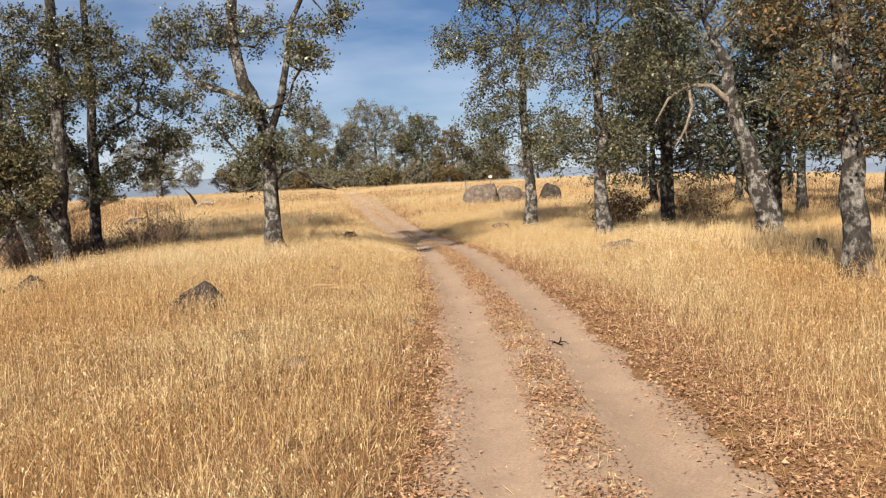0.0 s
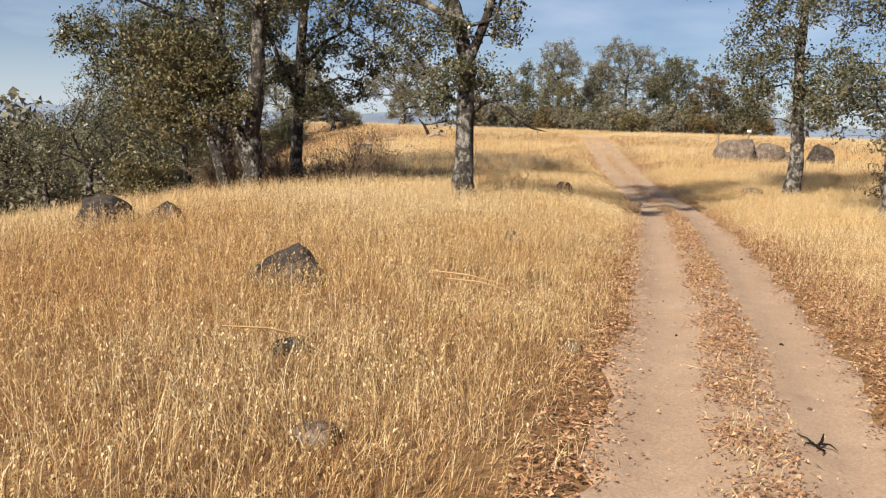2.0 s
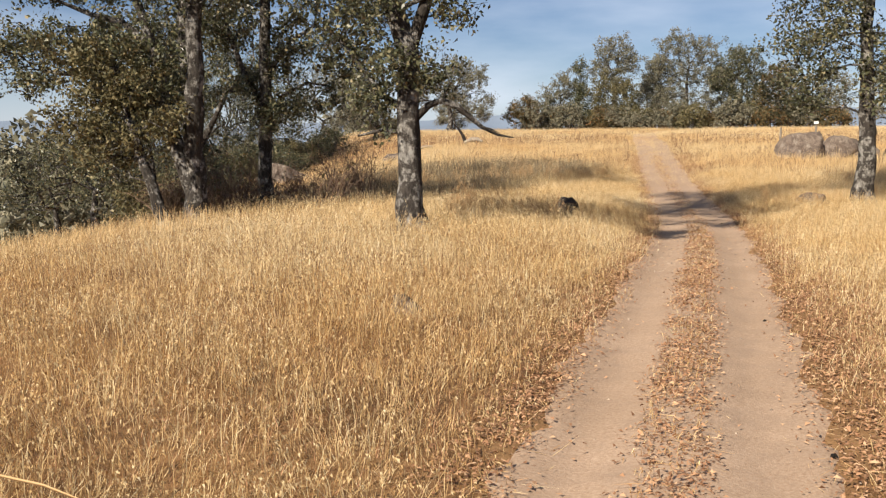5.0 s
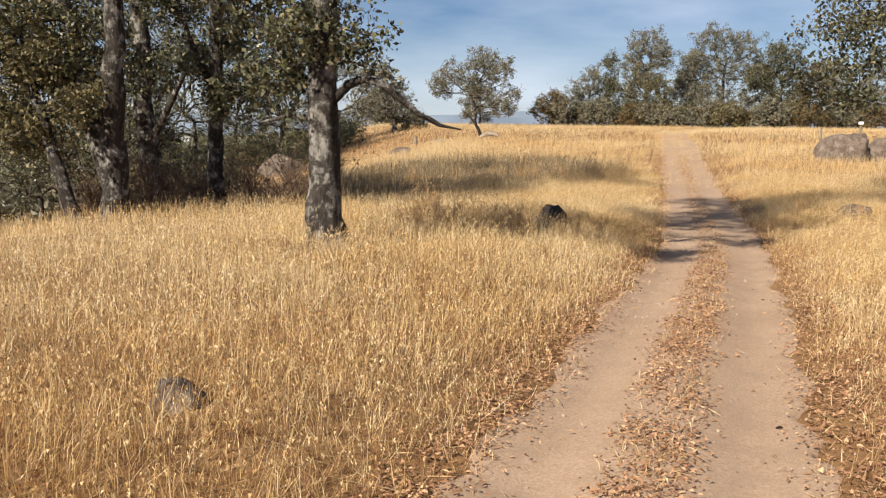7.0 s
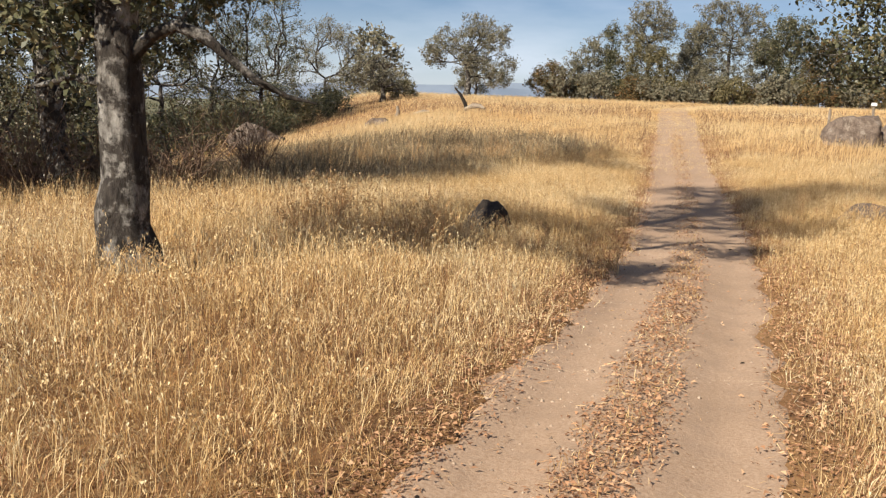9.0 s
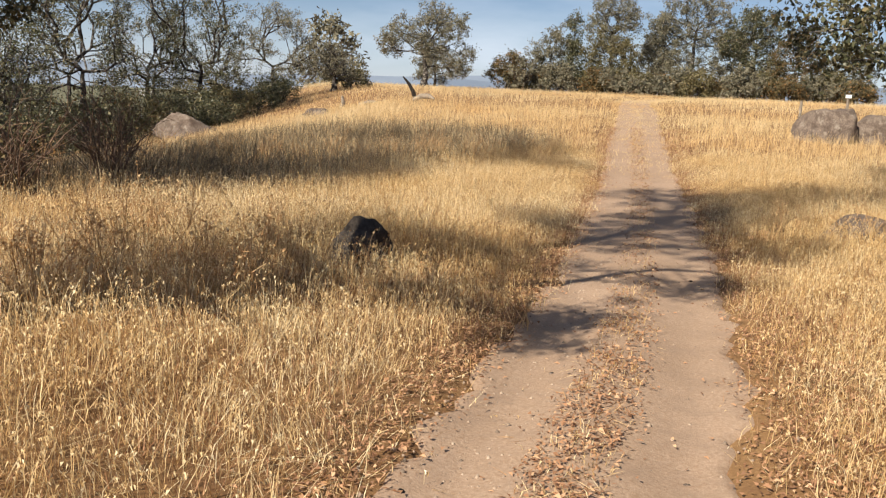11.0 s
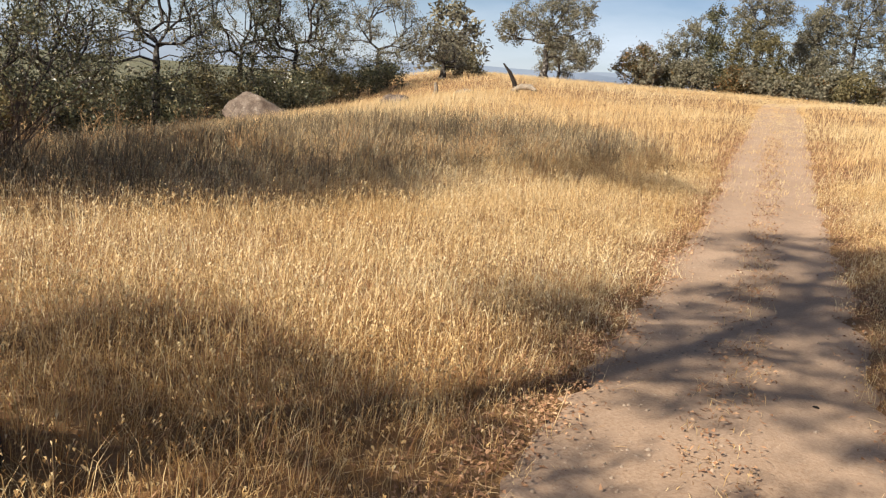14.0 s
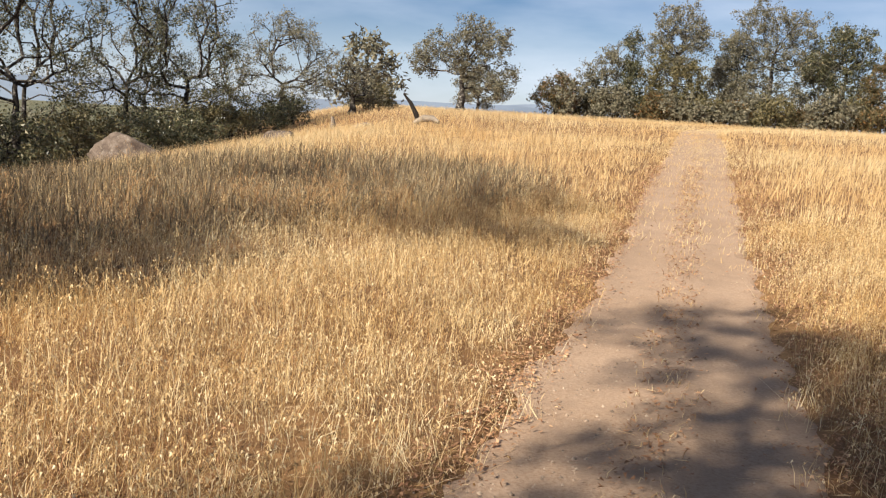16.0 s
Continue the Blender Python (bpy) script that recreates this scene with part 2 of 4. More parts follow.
def height(x, y):
    x, y = np.asarray(x, float), np.asarray(y, float)
    z = smooth(y, PROF_Y, PROF_Z)
    off = x - track_x(y)
    near = np.exp(-((y - 14) / 13) ** 2)
    z = z + 0.17 * near * np.clip((-off - 0.9) / 1.6, 0, 1)                       # the bank beside the track
    z = z + 0.05 * np.clip((np.abs(off) - 0.8) / 0.8, 0, 1)
    z = z + 0.11 * np.exp(-(((x + 3.4) / 2.2) ** 2 + ((y - 17.3) / 3.0) ** 2))       # the swell round the front oak
    d = np.maximum(0, np.interp(y, EDGE_Y, EDGE_X) - x)
    z = z - 0.2 * (np.sqrt(d * d + 6) - 2.45) - 0.16 * np.maximum(0, d - 16) * np.clip(1.6 - d / 120, 0, 1)  # falls off into the valley
    r = np.maximum(0, x - 14)
    z = z - 0.05 * (np.sqrt(r * r + 25) - 5)
    rough_ = np.clip((np.abs(off) - 0.8) / 0.7, 0, 1)
    z = z + rough_ * (0.05 * wave(x, y, 3.1, 0.4) + 0.02 * wave(x, y, 0.9, 1.3))
    far = np.clip((np.hypot(x, y - 20) - 60) / 200, 0, 1)
    z = z + far * 2.5 * wave(x, y, 90, 2.1)
    return np.maximum(z, -26 + 0 * z)


def track_dip(off, y):
    """The two wheel ruts."""
    old = np.clip((27 - y) / 8, 0.25, 1)
    return -0.045 * old * (np.exp(-((np.abs(off) - 0.45) / 0.19) ** 2)) + 0.012 * old * np.exp(-(off / 0.2) ** 2)


def mesh_ob(name, verts, faces, mat, parent=None, label="", smooth_=False):
    me = bpy.data.meshes.new(name)
    verts = np.asarray(verts, np.float32)
    faces = np.asarray(faces, np.int32)
    k = faces.shape[1]
    me.vertices.add(len(verts))
    me.vertices.foreach_set("co", verts.ravel())
    me.loops.add(faces.size)
    me.loops.foreach_set("vertex_index", faces.ravel())
    me.polygons.add(len(faces))
    me.polygons.foreach_set("loop_start", np.arange(0, faces.size, k, dtype=np.int32))
    me.polygons.foreach_set("loop_total", np.full(len(faces), k, np.int32))
    if smooth_:
        me.polygons.foreach_set("use_smooth", np.ones(len(faces), bool))
    me.update()
    me.validate()
    me.materials.append(mat)
    ob = new(name, me)
    if parent:
        ob.parent = parent
    return tagged(ob, label)


def part(name, bm, mat, parent, label=""):
    me = bpy.data.meshes.new(name)
    bm.normal_update()
    bm.to_mesh(me)
    bm.free()
    me.materials.append(mat)
    ob = new(name, me)
    ob.parent = parent
    return tagged(ob, label)


def spaced(inner, fine, outer, growth):
    """Even steps inside, growing ones outside."""
    a = list(np.arange(inner[0], inner[1] + 1e-6, fine))
    step, v = fine, a[-1]
    while v < outer[1]:
        step *= growth
        v += step
        a.append(v)
    step, v = fine, a[0]
    while v > outer[0]:
        step *= growth
        v -= step
        a.insert(0, v)
    return np.array(a)


gx = spaced((-6, 4.5), 0.2, (-3200, 3200), 1.12)
gy = spaced((0, 33), 0.21, (-3200, 3200), 1.09)
GX, GY = np.meshgrid(gx, gy)
GZ = height(GX, GY)
t_off = GX - track_x(GY)
half = np.interp(GY, TRACK_WY, TRACK_W)
GZ = GZ - 0.07 * np.clip((half * 0.9 - np.abs(t_off)) / 0.12, 0, 1) * ((GY > -8) & (GY < 78)) + 0.01 * wave(GX, GY, 0.5, 0.2)
nx, ny = len(gx), len(gy)
idx = np.arange(nx * ny).reshape(ny, nx)
quads = np.stack([idx[:-1, :-1], idx[:-1, 1:], idx[1:, 1:], idx[1:, :-1]], -1).reshape(-1, 4)
ground = mesh_ob("ground", np.stack([GX, GY, GZ], -1).reshape(-1, 3), quads, M_GROUND, None, "dry golden hillside covered with straw thatch and soil", True)
tagged(ground, "", "ground", "", "structure")

# the track, a strip of bare dust with two ruts
ty = np.concatenate([np.arange(-8, 40, 0.12), np.arange(40, 78, 0.4)])
tu = np.linspace(-1, 1, 41)
wide = np.interp(ty, TRACK_WY, TRACK_W)
TY, TU = np.meshgrid(ty, tu, indexing="ij")
edge_wobble = 1 + 0.18 * wave(TY, TU * 0 + np.sign(TU) * 3, 2.3, 0.9) + 0.14 * wave(TY, np.sign(TU) * 5 + TU * 0, 0.7, 0.3)
OFF = TU * wide[:, None] * edge_wobble
TX = OFF + track_x(TY)
TZ = height(TX, TY) + track_dip(OFF, TY) + 0.005 * wave(TX, TY, 0.83, 1.1) + 0.0015 * wave(TX, TY, 0.23, 2.2) + 0.004 - 0.05 * np.clip((np.abs(TU) - 0.88) / 0.12, 0, 1)
idx = np.arange(TY.size).reshape(TY.shape)
quads = np.stack([idx[:-1, :-1], idx[:-1, 1:], idx[1:, 1:], idx[1:, :-1]], -1).reshape(-1, 4)
track = mesh_ob("dirt_track", np.stack([TX, TY, TZ], -1).reshape(-1, 3), quads, M_TRACK, None, "pale dusty dirt track with two shallow wheel ruts", True)
tagged(track, "", "track", "", "structure")


def ground_z(x, y):
    off = x - track_x(y)
    return height(x, y) + np.where(np.abs(off) < 0.9, track_dip(off, y), 0)


def gz(x, y):
    return float(ground_z(np.array([x]), np.array([y]))[0])


# hills beyond the valley, the blue of distant haze painted into their colour
for ring, (rad, hi, seed) in enumerate([(2300, 46, 1.0), (2900, 85, 4.0)]):
    a = np.linspace(0, 2 * math.pi, 361)
    top = hi * (0.55 + 0.30 * np.sin(3 * a + seed) + 0.22 * np.sin(7 * a + 2 * seed) + 0.10 * np.sin(19 * a + seed) + 0.05 * np.sin(43 * a))
    foot = np.stack([rad * np.cos(a), rad * np.sin(a), np.full_like(a, -40)], -1)
    crest = np.stack([(rad + 250) * np.cos(a), (rad + 250) * np.sin(a), np.maximum(top, 4)], -1)
    back = np.stack([(rad + 500) * np.cos(a), (rad + 500) * np.sin(a), np.full_like(a, -40)], -1)
    v = np.concatenate([foot, crest, back])
    k = np.arange(360)
    f = np.concatenate([np.stack([k, k + 1, k + 362, k + 361], -1), np.stack([k + 361, k + 362, k + 723, k + 722], -1)])
    tagged(mesh_ob("backdrop", v, f, M_HILL, None, "hills on the horizon beyond the valley, blue haze in their colour", True), "", "hills", "", "structure")

# ---------------------------------------------------------------- trees


def tubes(lines, sides):
    """Tapered round limbs along polylines of (point, radius)."""
    vs, fs, base = [], [], 0
    for pts, rad in lines:
        pts = np.asarray(pts, float)
        n = len(pts)
        k = sides if rad[0] > 0.045 else (4 if rad[0] > 0.022 else 3)
        tan = np.gradient(pts, axis=0)
        tan /= np.linalg.norm(tan, axis=1)[:, None] + 1e-9
        ref = np.array([0.31, 0.87, 0.38])
        u = np.cross(tan, ref)
        u /= np.linalg.norm(u, axis=1)[:, None] + 1e-9
        w = np.cross(tan, u)
        ang = np.arange(k) / k * 2 * math.pi
        rr = np.asarray(rad)[:, None] * (1 + (0.13 * np.sin(5 * pts[:, 2:3] + 2.1 * ang[None, :] * round(k / 4) + base) * np.sin(11 * pts[:, 2:3] + 3 * ang[None, :]) if rad[0] > 0.05 else 0) + 0 * ang[None, :])
        ringp = pts[:, None, :] + rr[..., None] * (np.cos(ang)[None, :, None] * u[:, None, :] + np.sin(ang)[None, :, None] * w[:, None, :])
        vs.append(ringp.reshape(-1, 3))
        i = np.arange(n - 1)[:, None] * k + base
        j = np.arange(k)[None, :]
        j2 = (j + 1) % k
        fs.append(np.stack([i + j, i + j2, i + k + j2, i + k + j], -1).reshape(-1, 4))
        base += n * k
    return np.concatenate(vs), np.concatenate(fs)


def limb(rng, start, way, length, r0, r1, wander, lift, n):
    pts, rad = [np.array(start, float)], [r0]
    way = np.array(way, float)
    way /= np.linalg.norm(way)
    for i in range(n):
        way = way + rng.normal(0, wander, 3) + np.array([0, 0, lift])
        way /= np.linalg.norm(way)
        pts.append(pts[-1] + way * length / n)
        rad.append(r0 + (r1 - r0) * (i + 1) / n)
    return np.array(pts), np.array(rad), way


def cards(centres, size, rng, stretch=1.7, droop=0.0):
    """One small folded leaf at each centre."""
    n = len(centres)
    a = rng.normal(0, 1, (n, 3))
    a /= np.linalg.norm(a, axis=1)[:, None]
    b = np.cross(a, rng.normal(0, 1, (n, 3)))
    b /= np.linalg.norm(b, axis=1)[:, None]
    s = size * rng.uniform(0.6, 1.35, n)[:, None]
    c = np.cross(a, b) * s * 0.22
    v = np.stack([centres - a * s * stretch / 2, centres + b * s / 2 + c, centres + a * s * stretch / 2, centres - b * s / 2 + c], 1).reshape(-1, 3)
    f = np.arange(4 * n).reshape(n, 4)
    if size > 0.06:                      # far leaves: simple points
        k = np.stack([centres - a * s * stretch * 0.55, centres + b * s * 0.85 + c, centres + a * s * stretch * 0.55], 1)
        v, f = k.reshape(-1, 3), np.arange(3 * n).reshape(n, 3)
    return v, f


def in_lobes(rng, lobes, count):
    """Points spread evenly through the lobes (x, y, z and three half-widths) of a crown."""
    L = np.array(lobes, float)
    size = L[:, 3] * L[:, 4] * L[:, 5]
    share = size ** 0.6 / np.sum(size ** 0.6)
    pick = rng.choice(len(L), count * 6, p=share)
    d = rng.normal(0, 1, (count * 6, 3))
    d /= np.linalg.norm(d, axis=1)[:, None]
    p = L[pick, :3] + d * L[pick, 3:] * (rng.uniform(0, 1, count * 6) ** 0.42)[:, None]
    p = p + rng.normal(0, 0.16, p.shape) * L[pick, 3:]
    gap = 0.75 * (4.2 * size / (count * share)) ** (1 / 3)
    out = []
    for q, i in zip(p, pick):
        if not out or np.min(np.sum((np.array(out) - q) ** 2, 1)) > gap[i] ** 2:
            out.append(q)
            if len(out) >= count:
                break
    return np.array(out)


def branching(rng, stem, rad, lobes, count, tip_r, step, first, boughs):
    """Limbs that run from the stem to every part of the crown, each joined to the nearest wood. Gives polylines with radii, and the tips."""
    stem, rad = np.array(stem, float), np.array(rad, float)
    zs = np.linspace(first, 1, 14) * stem[-1, 2]
    nodes = [np.array([np.interp(z, stem[:, 2], stem[:, c]) for c in range(3)]) for z in zs]
    cap = [float(np.interp(z, stem[:, 2], rad)) for z in zs]
    for b_pts, b_rad in boughs:
        for p, q in zip(b_pts[1:], b_rad[1:]):
            nodes.append(np.array(p, float))
            cap.append(q)
    n0 = len(nodes)
    up, run = [-1] * n0, [0.0] * n0
    goal = in_lobes(rng, lobes, count)
    best, who = np.full(len(goal), 1e9), np.zeros(len(goal), int)

    def offer(i):
        d = goal - nodes[i]
        cost = np.linalg.norm(d, axis=1) + 0.42 * run[i] + 0.5 * np.maximum(0, -d[:, 2])
        near_ = cost < best
        best[near_] = cost[near_]
        who[near_] = i

    for i in range(len(nodes)):
        offer(i)
    left, tips = np.ones(len(goal), bool), []
    while left.any():
        k = int(np.argmin(np.where(left, best, 1e9)))
        left[k] = False
        at, end = who[k], goal[k]
        gap = float(np.linalg.norm(end - nodes[at]))
        m = max(1, int(gap / step + 0.5))
        a, last = nodes[at], at
        for j in range(1, m + 1):
            q = j / m
            p = a + (end - a) * q + rng.normal(0, 0.055 * gap / m ** 0.5, 3) * (j < m)
            p[2] += 0.12 * gap * math.sin(math.pi * q)
            nodes.append(p)
            up.append(last)
            run.append(run[last] + gap / m)
            cap.append(1e9)
            last = len(nodes) - 1
            offer(last)
        tips.append(last)
    load = np.zeros(len(nodes))
    load[tips] = 1
    kids = [[] for _ in nodes]
    for i in range(len(nodes) - 1, n0 - 1, -1):
        load[up[i]] += load[i]
        kids[up[i]].append(i)
    rr = tip_r * np.maximum(load, 1) ** 0.44
    for i in range(n0, len(nodes)):
        cap[i] = min(cap[i], cap[up[i]] * (0.78 if up[i] < n0 else 1.0))
    rr = np.minimum(rr, np.array(cap))
    lines = []
    todo = [(j, c) for j in range(n0) for c in kids[j]]
    while todo:
        j, c = todo.pop()
        line, lr = [nodes[j], nodes[c]], [min(rr[c] * 1.15, cap[j]), rr[c]]
        while kids[c]:
            order = sorted(kids[c], key=lambda q: -load[q])
            todo += [(c, q) for q in order[1:]]
            c = order[0]
            line.append(nodes[c])
            lr.append(rr[c])
        lr[-1] *= 0.5
        lines.append((line, lr))
    return lines, [nodes[i] for i in range(n0, len(nodes)) if load[i] <= 3], [nodes[i] for i in tips]


def oak(x, y, stem, r, lobes, seed, count, leaves, leaf, mat, label, group, bark=None, sides=8, tip_r=0.007, step=0.45, first=0.3, twigs=3, reach=0.32, sigma=0.07, base_z=None, flare=0.5, boughs=(), tuft=7, name="oak_tree", category="oak tree"):
    """An oak: a stem, crooked limbs that carry a lobed crown, fine twigs and single leaves along them."""
    rng = np.random.default_rng(seed)
    root = new(name)
    root.location = (x, y, gz(x, y) if base_z is None else base_z)
    stem = np.array(stem, float)
    zz = np.unique(np.concatenate([stem[:, 2], [-0.2, 0.0, 0.12, 0.3, 0.6], np.linspace(0, stem[-1, 2], 14)]))
    pts = np.stack([np.interp(zz, stem[:, 2], stem[:, c]) for c in range(3)], -1)
    pts[:, :2] += 0.10 * r / 0.15 * np.stack([np.sin(2.1 * zz + seed) * np.sin(5.3 * zz), np.sin(1.7 * zz + 2 * seed) * np.cos(4.1 * zz)], -1) * 0.3
    rad = r * (1 + flare * np.exp(-np.maximum(zz, 0) / (1.7 * r)) - 0.6 * np.maximum(zz, 0) / zz[-1])
    lines, thin_wood, tips = branching(rng, pts, rad, lobes, count, tip_r, step, first, boughs)
    lines = [(pts, rad)] + list(boughs) + lines
    twig_pts = list(thin_wood) * 2
    for t_ in tips:
        for _ in range(twigs):
            way = rng.normal(0, 1, 3) * np.array([1, 1, 0.8])
            p, pr, _ = limb(rng, t_, way, reach * rng.uniform(0.6, 1.4), tip_r * 0.6, tip_r * 0.25, 0.25, 0.03, 2)
            lines.append((p, pr))
            twig_pts += [p[1], p[2], (p[1] + p[2]) / 2]
    v, f = tubes(lines, sides)
    mesh_ob("trunk", v, f, bark or M_BARK, root, "grey furrowed trunk with crooked limbs", True)
    twig_pts = np.array(twig_pts)
    tufts = twig_pts[rng.integers(0, len(twig_pts), max(60, leaves // tuft))]
    c = tufts[rng.integers(0, len(tufts), leaves)] + rng.normal(0, sigma, (leaves, 3))
    v, f = cards(c, leaf, rng)
    mesh_ob("crown", v, f, mat, root)
    return tagged(root, label, category, group)


def round_crown(rng, tall, wide, low):
    """Lobes of an open oak crown of that height and width, starting at the height low."""
    mid, half_h = (tall + low) / 2, (tall - low) / 2
    lobes = [(wide * rng.uniform(-0.1, 0.1), 0, tall - 0.3 * half_h, wide * 0.2, wide * 0.2, half_h * 0.3)]
    n, a0 = 10, rng.uniform(0, 6.28)
    for i in range(n):
        a = a0 + i * 2.4 + rng.normal(0, 0.25)
        hz = -0.72 + 1.3 * i / (n - 1)
        d, s = wide * rng.uniform(0.24, 0.38) * (1 - 0.45 * max(hz, 0)), rng.uniform(0.65, 1.25)
        lobes.append((math.cos(a) * d, math.sin(a) * d, mid + half_h * hz, wide * 0.15 * s, wide * 0.15 * s, half_h * 0.26 * s))
    return lobes


def plain_oak(x, y, tall, wide, low, r, seed, count, leaves, leaf, mat, label, group, lean=(0.0, 0.0), lobes=None, top=0.55, **more):
    rng = np.random.default_rng(seed)
    stem = [(0, 0, -0.3), (0.3 * lean[0], 0.3 * lean[1], 0.3 * tall * top), (lean[0], lean[1], tall * top)]
    if lobes is None:
        lobes = [(lx + lean[0], ly + lean[1], lz, a, b, c) for lx, ly, lz, a, b, c in round_crown(rng, tall, wide, low)]
    return oak(x, y, stem, r, lobes, seed, count, leaves, leaf, mat, label, group, **more)


NEAR = "oaks beside the track"
oak_front = oak(-3.36, 17.3, [(0.02, 0, -0.2), (-0.03, 0, 0.4), (-0.08, 0.02, 1.5), (-0.02, 0.03, 2.2), (-0.2, 0.0, 2.8), (-0.48, 0.05, 3.4), (-0.62, 0.05, 4.2), (-0.62, 0.1, 5.2), (-0.7, 0.1, 6.6), (-1.0, 0.2, 8.2)], 0.16,
                [(-0.5, -0.05, 1.75, 0.4, 0.4, 0.3), (-0.15, -0.1, 2.05, 0.35, 0.4, 0.3), (0.25, 0.1, 1.95, 0.2, 0.3, 0.25), (-1.0, 0.1, 2.5, 0.4, 0.4, 0.3), (0.55, 0, 2.9, 0.3, 0.3, 0.35), (-0.35, -0.2, 2.8, 0.35, 0.4, 0.3),
                 (-1.3, 0.1, 3.5, 0.4, 0.4, 0.3), (-0.6, 0, 4.4, 0.85, 0.7, 0.45), (1.4, 0.1, 4.5, 0.55, 0.45, 0.3), (0.95, -0.95, 3.75, 0.4, 0.5, 0.4), (-1.8, 0.2, 4.3, 0.55, 0.6, 0.4),
                 (1.2, 0, 6.3, 0.7, 0.7, 0.4), (-0.6, 0.1, 6.9, 1.3, 1.2, 0.7), (-0.6, 0.1, 6.8, 1.2, 1.1, 0.5), (-0.5, 0.3, 8.4, 1.2, 1.1, 0.6), (-0.5, 0.3, 8.0, 1.1, 1.1, 0.5), (-2.2, 0.5, 10.0, 0.9, 0.9, 0.5), (-1.1, 0.3, 9.7, 1.2, 1.1, 0.5), (-0.2, 0.3, 10.6, 0.9, 0.9, 0.5)],
                11, 500, 42000, 0.037, M_LEAF, "grey-barked oak with olive leaves and a drooping low branch", NEAR, M_BARK_PALE, 12, first=0.2, twigs=4, reach=0.26, tuft=14,
                boughs=[([(-0.05, 0.03, 1.5), (-0.4, 0.05, 1.72), (-0.75, 0.1, 2.1), (-1.1, 0.15, 2.5)], [0.05, 0.04, 0.03, 0.015]), ([(-0.07, 0, 1.25), (-0.35, -0.1, 1.3), (-0.7, -0.15, 1.22)], [0.04, 0.03, 0.012]), ([(-0.25, 0, 2.9), (-0.8, 0.05, 3.2), (-1.4, 0.1, 3.4), (-1.8, 0.15, 3.9)], [0.08, 0.06, 0.045, 0.03])])
# its bare lower branches: one arched over and hanging down to the grass, one higher up
bl = [((-0.06, 0, 1.30), 0.06), ((0.06, 0.02, 1.46), 0.052), ((0.2, 0.05, 1.6), 0.048), ((0.36, 0.1, 1.66), 0.044), ((0.52, 0.16, 1.6), 0.04), ((0.66, 0.24, 1.48), 0.033), ((0.82, 0.34, 1.32), 0.026), ((1.0, 0.44, 1.22), 0.018), ((1.2, 0.5, 1.18), 0.007)]
v, f = tubes([([p for p, _ in bl], [r_ for _, r_ in bl]), ([(0.36, 0.1, 1.66), (0.42, 0.16, 1.78), (0.44, 0.2, 1.86)], [0.02, 0.012, 0.005]), ([(0.82, 0.34, 1.32), (0.95, 0.3, 1.30), (1.1, 0.22, 1.24)], [0.014, 0.01, 0.004])], 8)
mesh_ob("branch", v, f, M_BARK, oak_front, "bare low branch arching downwards", True)
v, f = tubes([([(-0.05, 0.03, 2.2), (0.25, 0.03, 3.0), (0.45, 0, 3.9), (0.55, 0, 4.5), (0.85, 0.05, 5.1), (1.2, 0.05, 5.2), (1.5, 0, 4.75)], [0.085, 0.075, 0.065, 0.055, 0.045, 0.035, 0.012]), ([(0.85, 0.05, 5.1), (1.1, 0.1, 4.8), (1.25, 0.1, 4.6)], [0.025, 0.018, 0.006])], 8)
mesh_ob("branch", v, f, M_BARK, oak_front, "crooked upper branch", True)

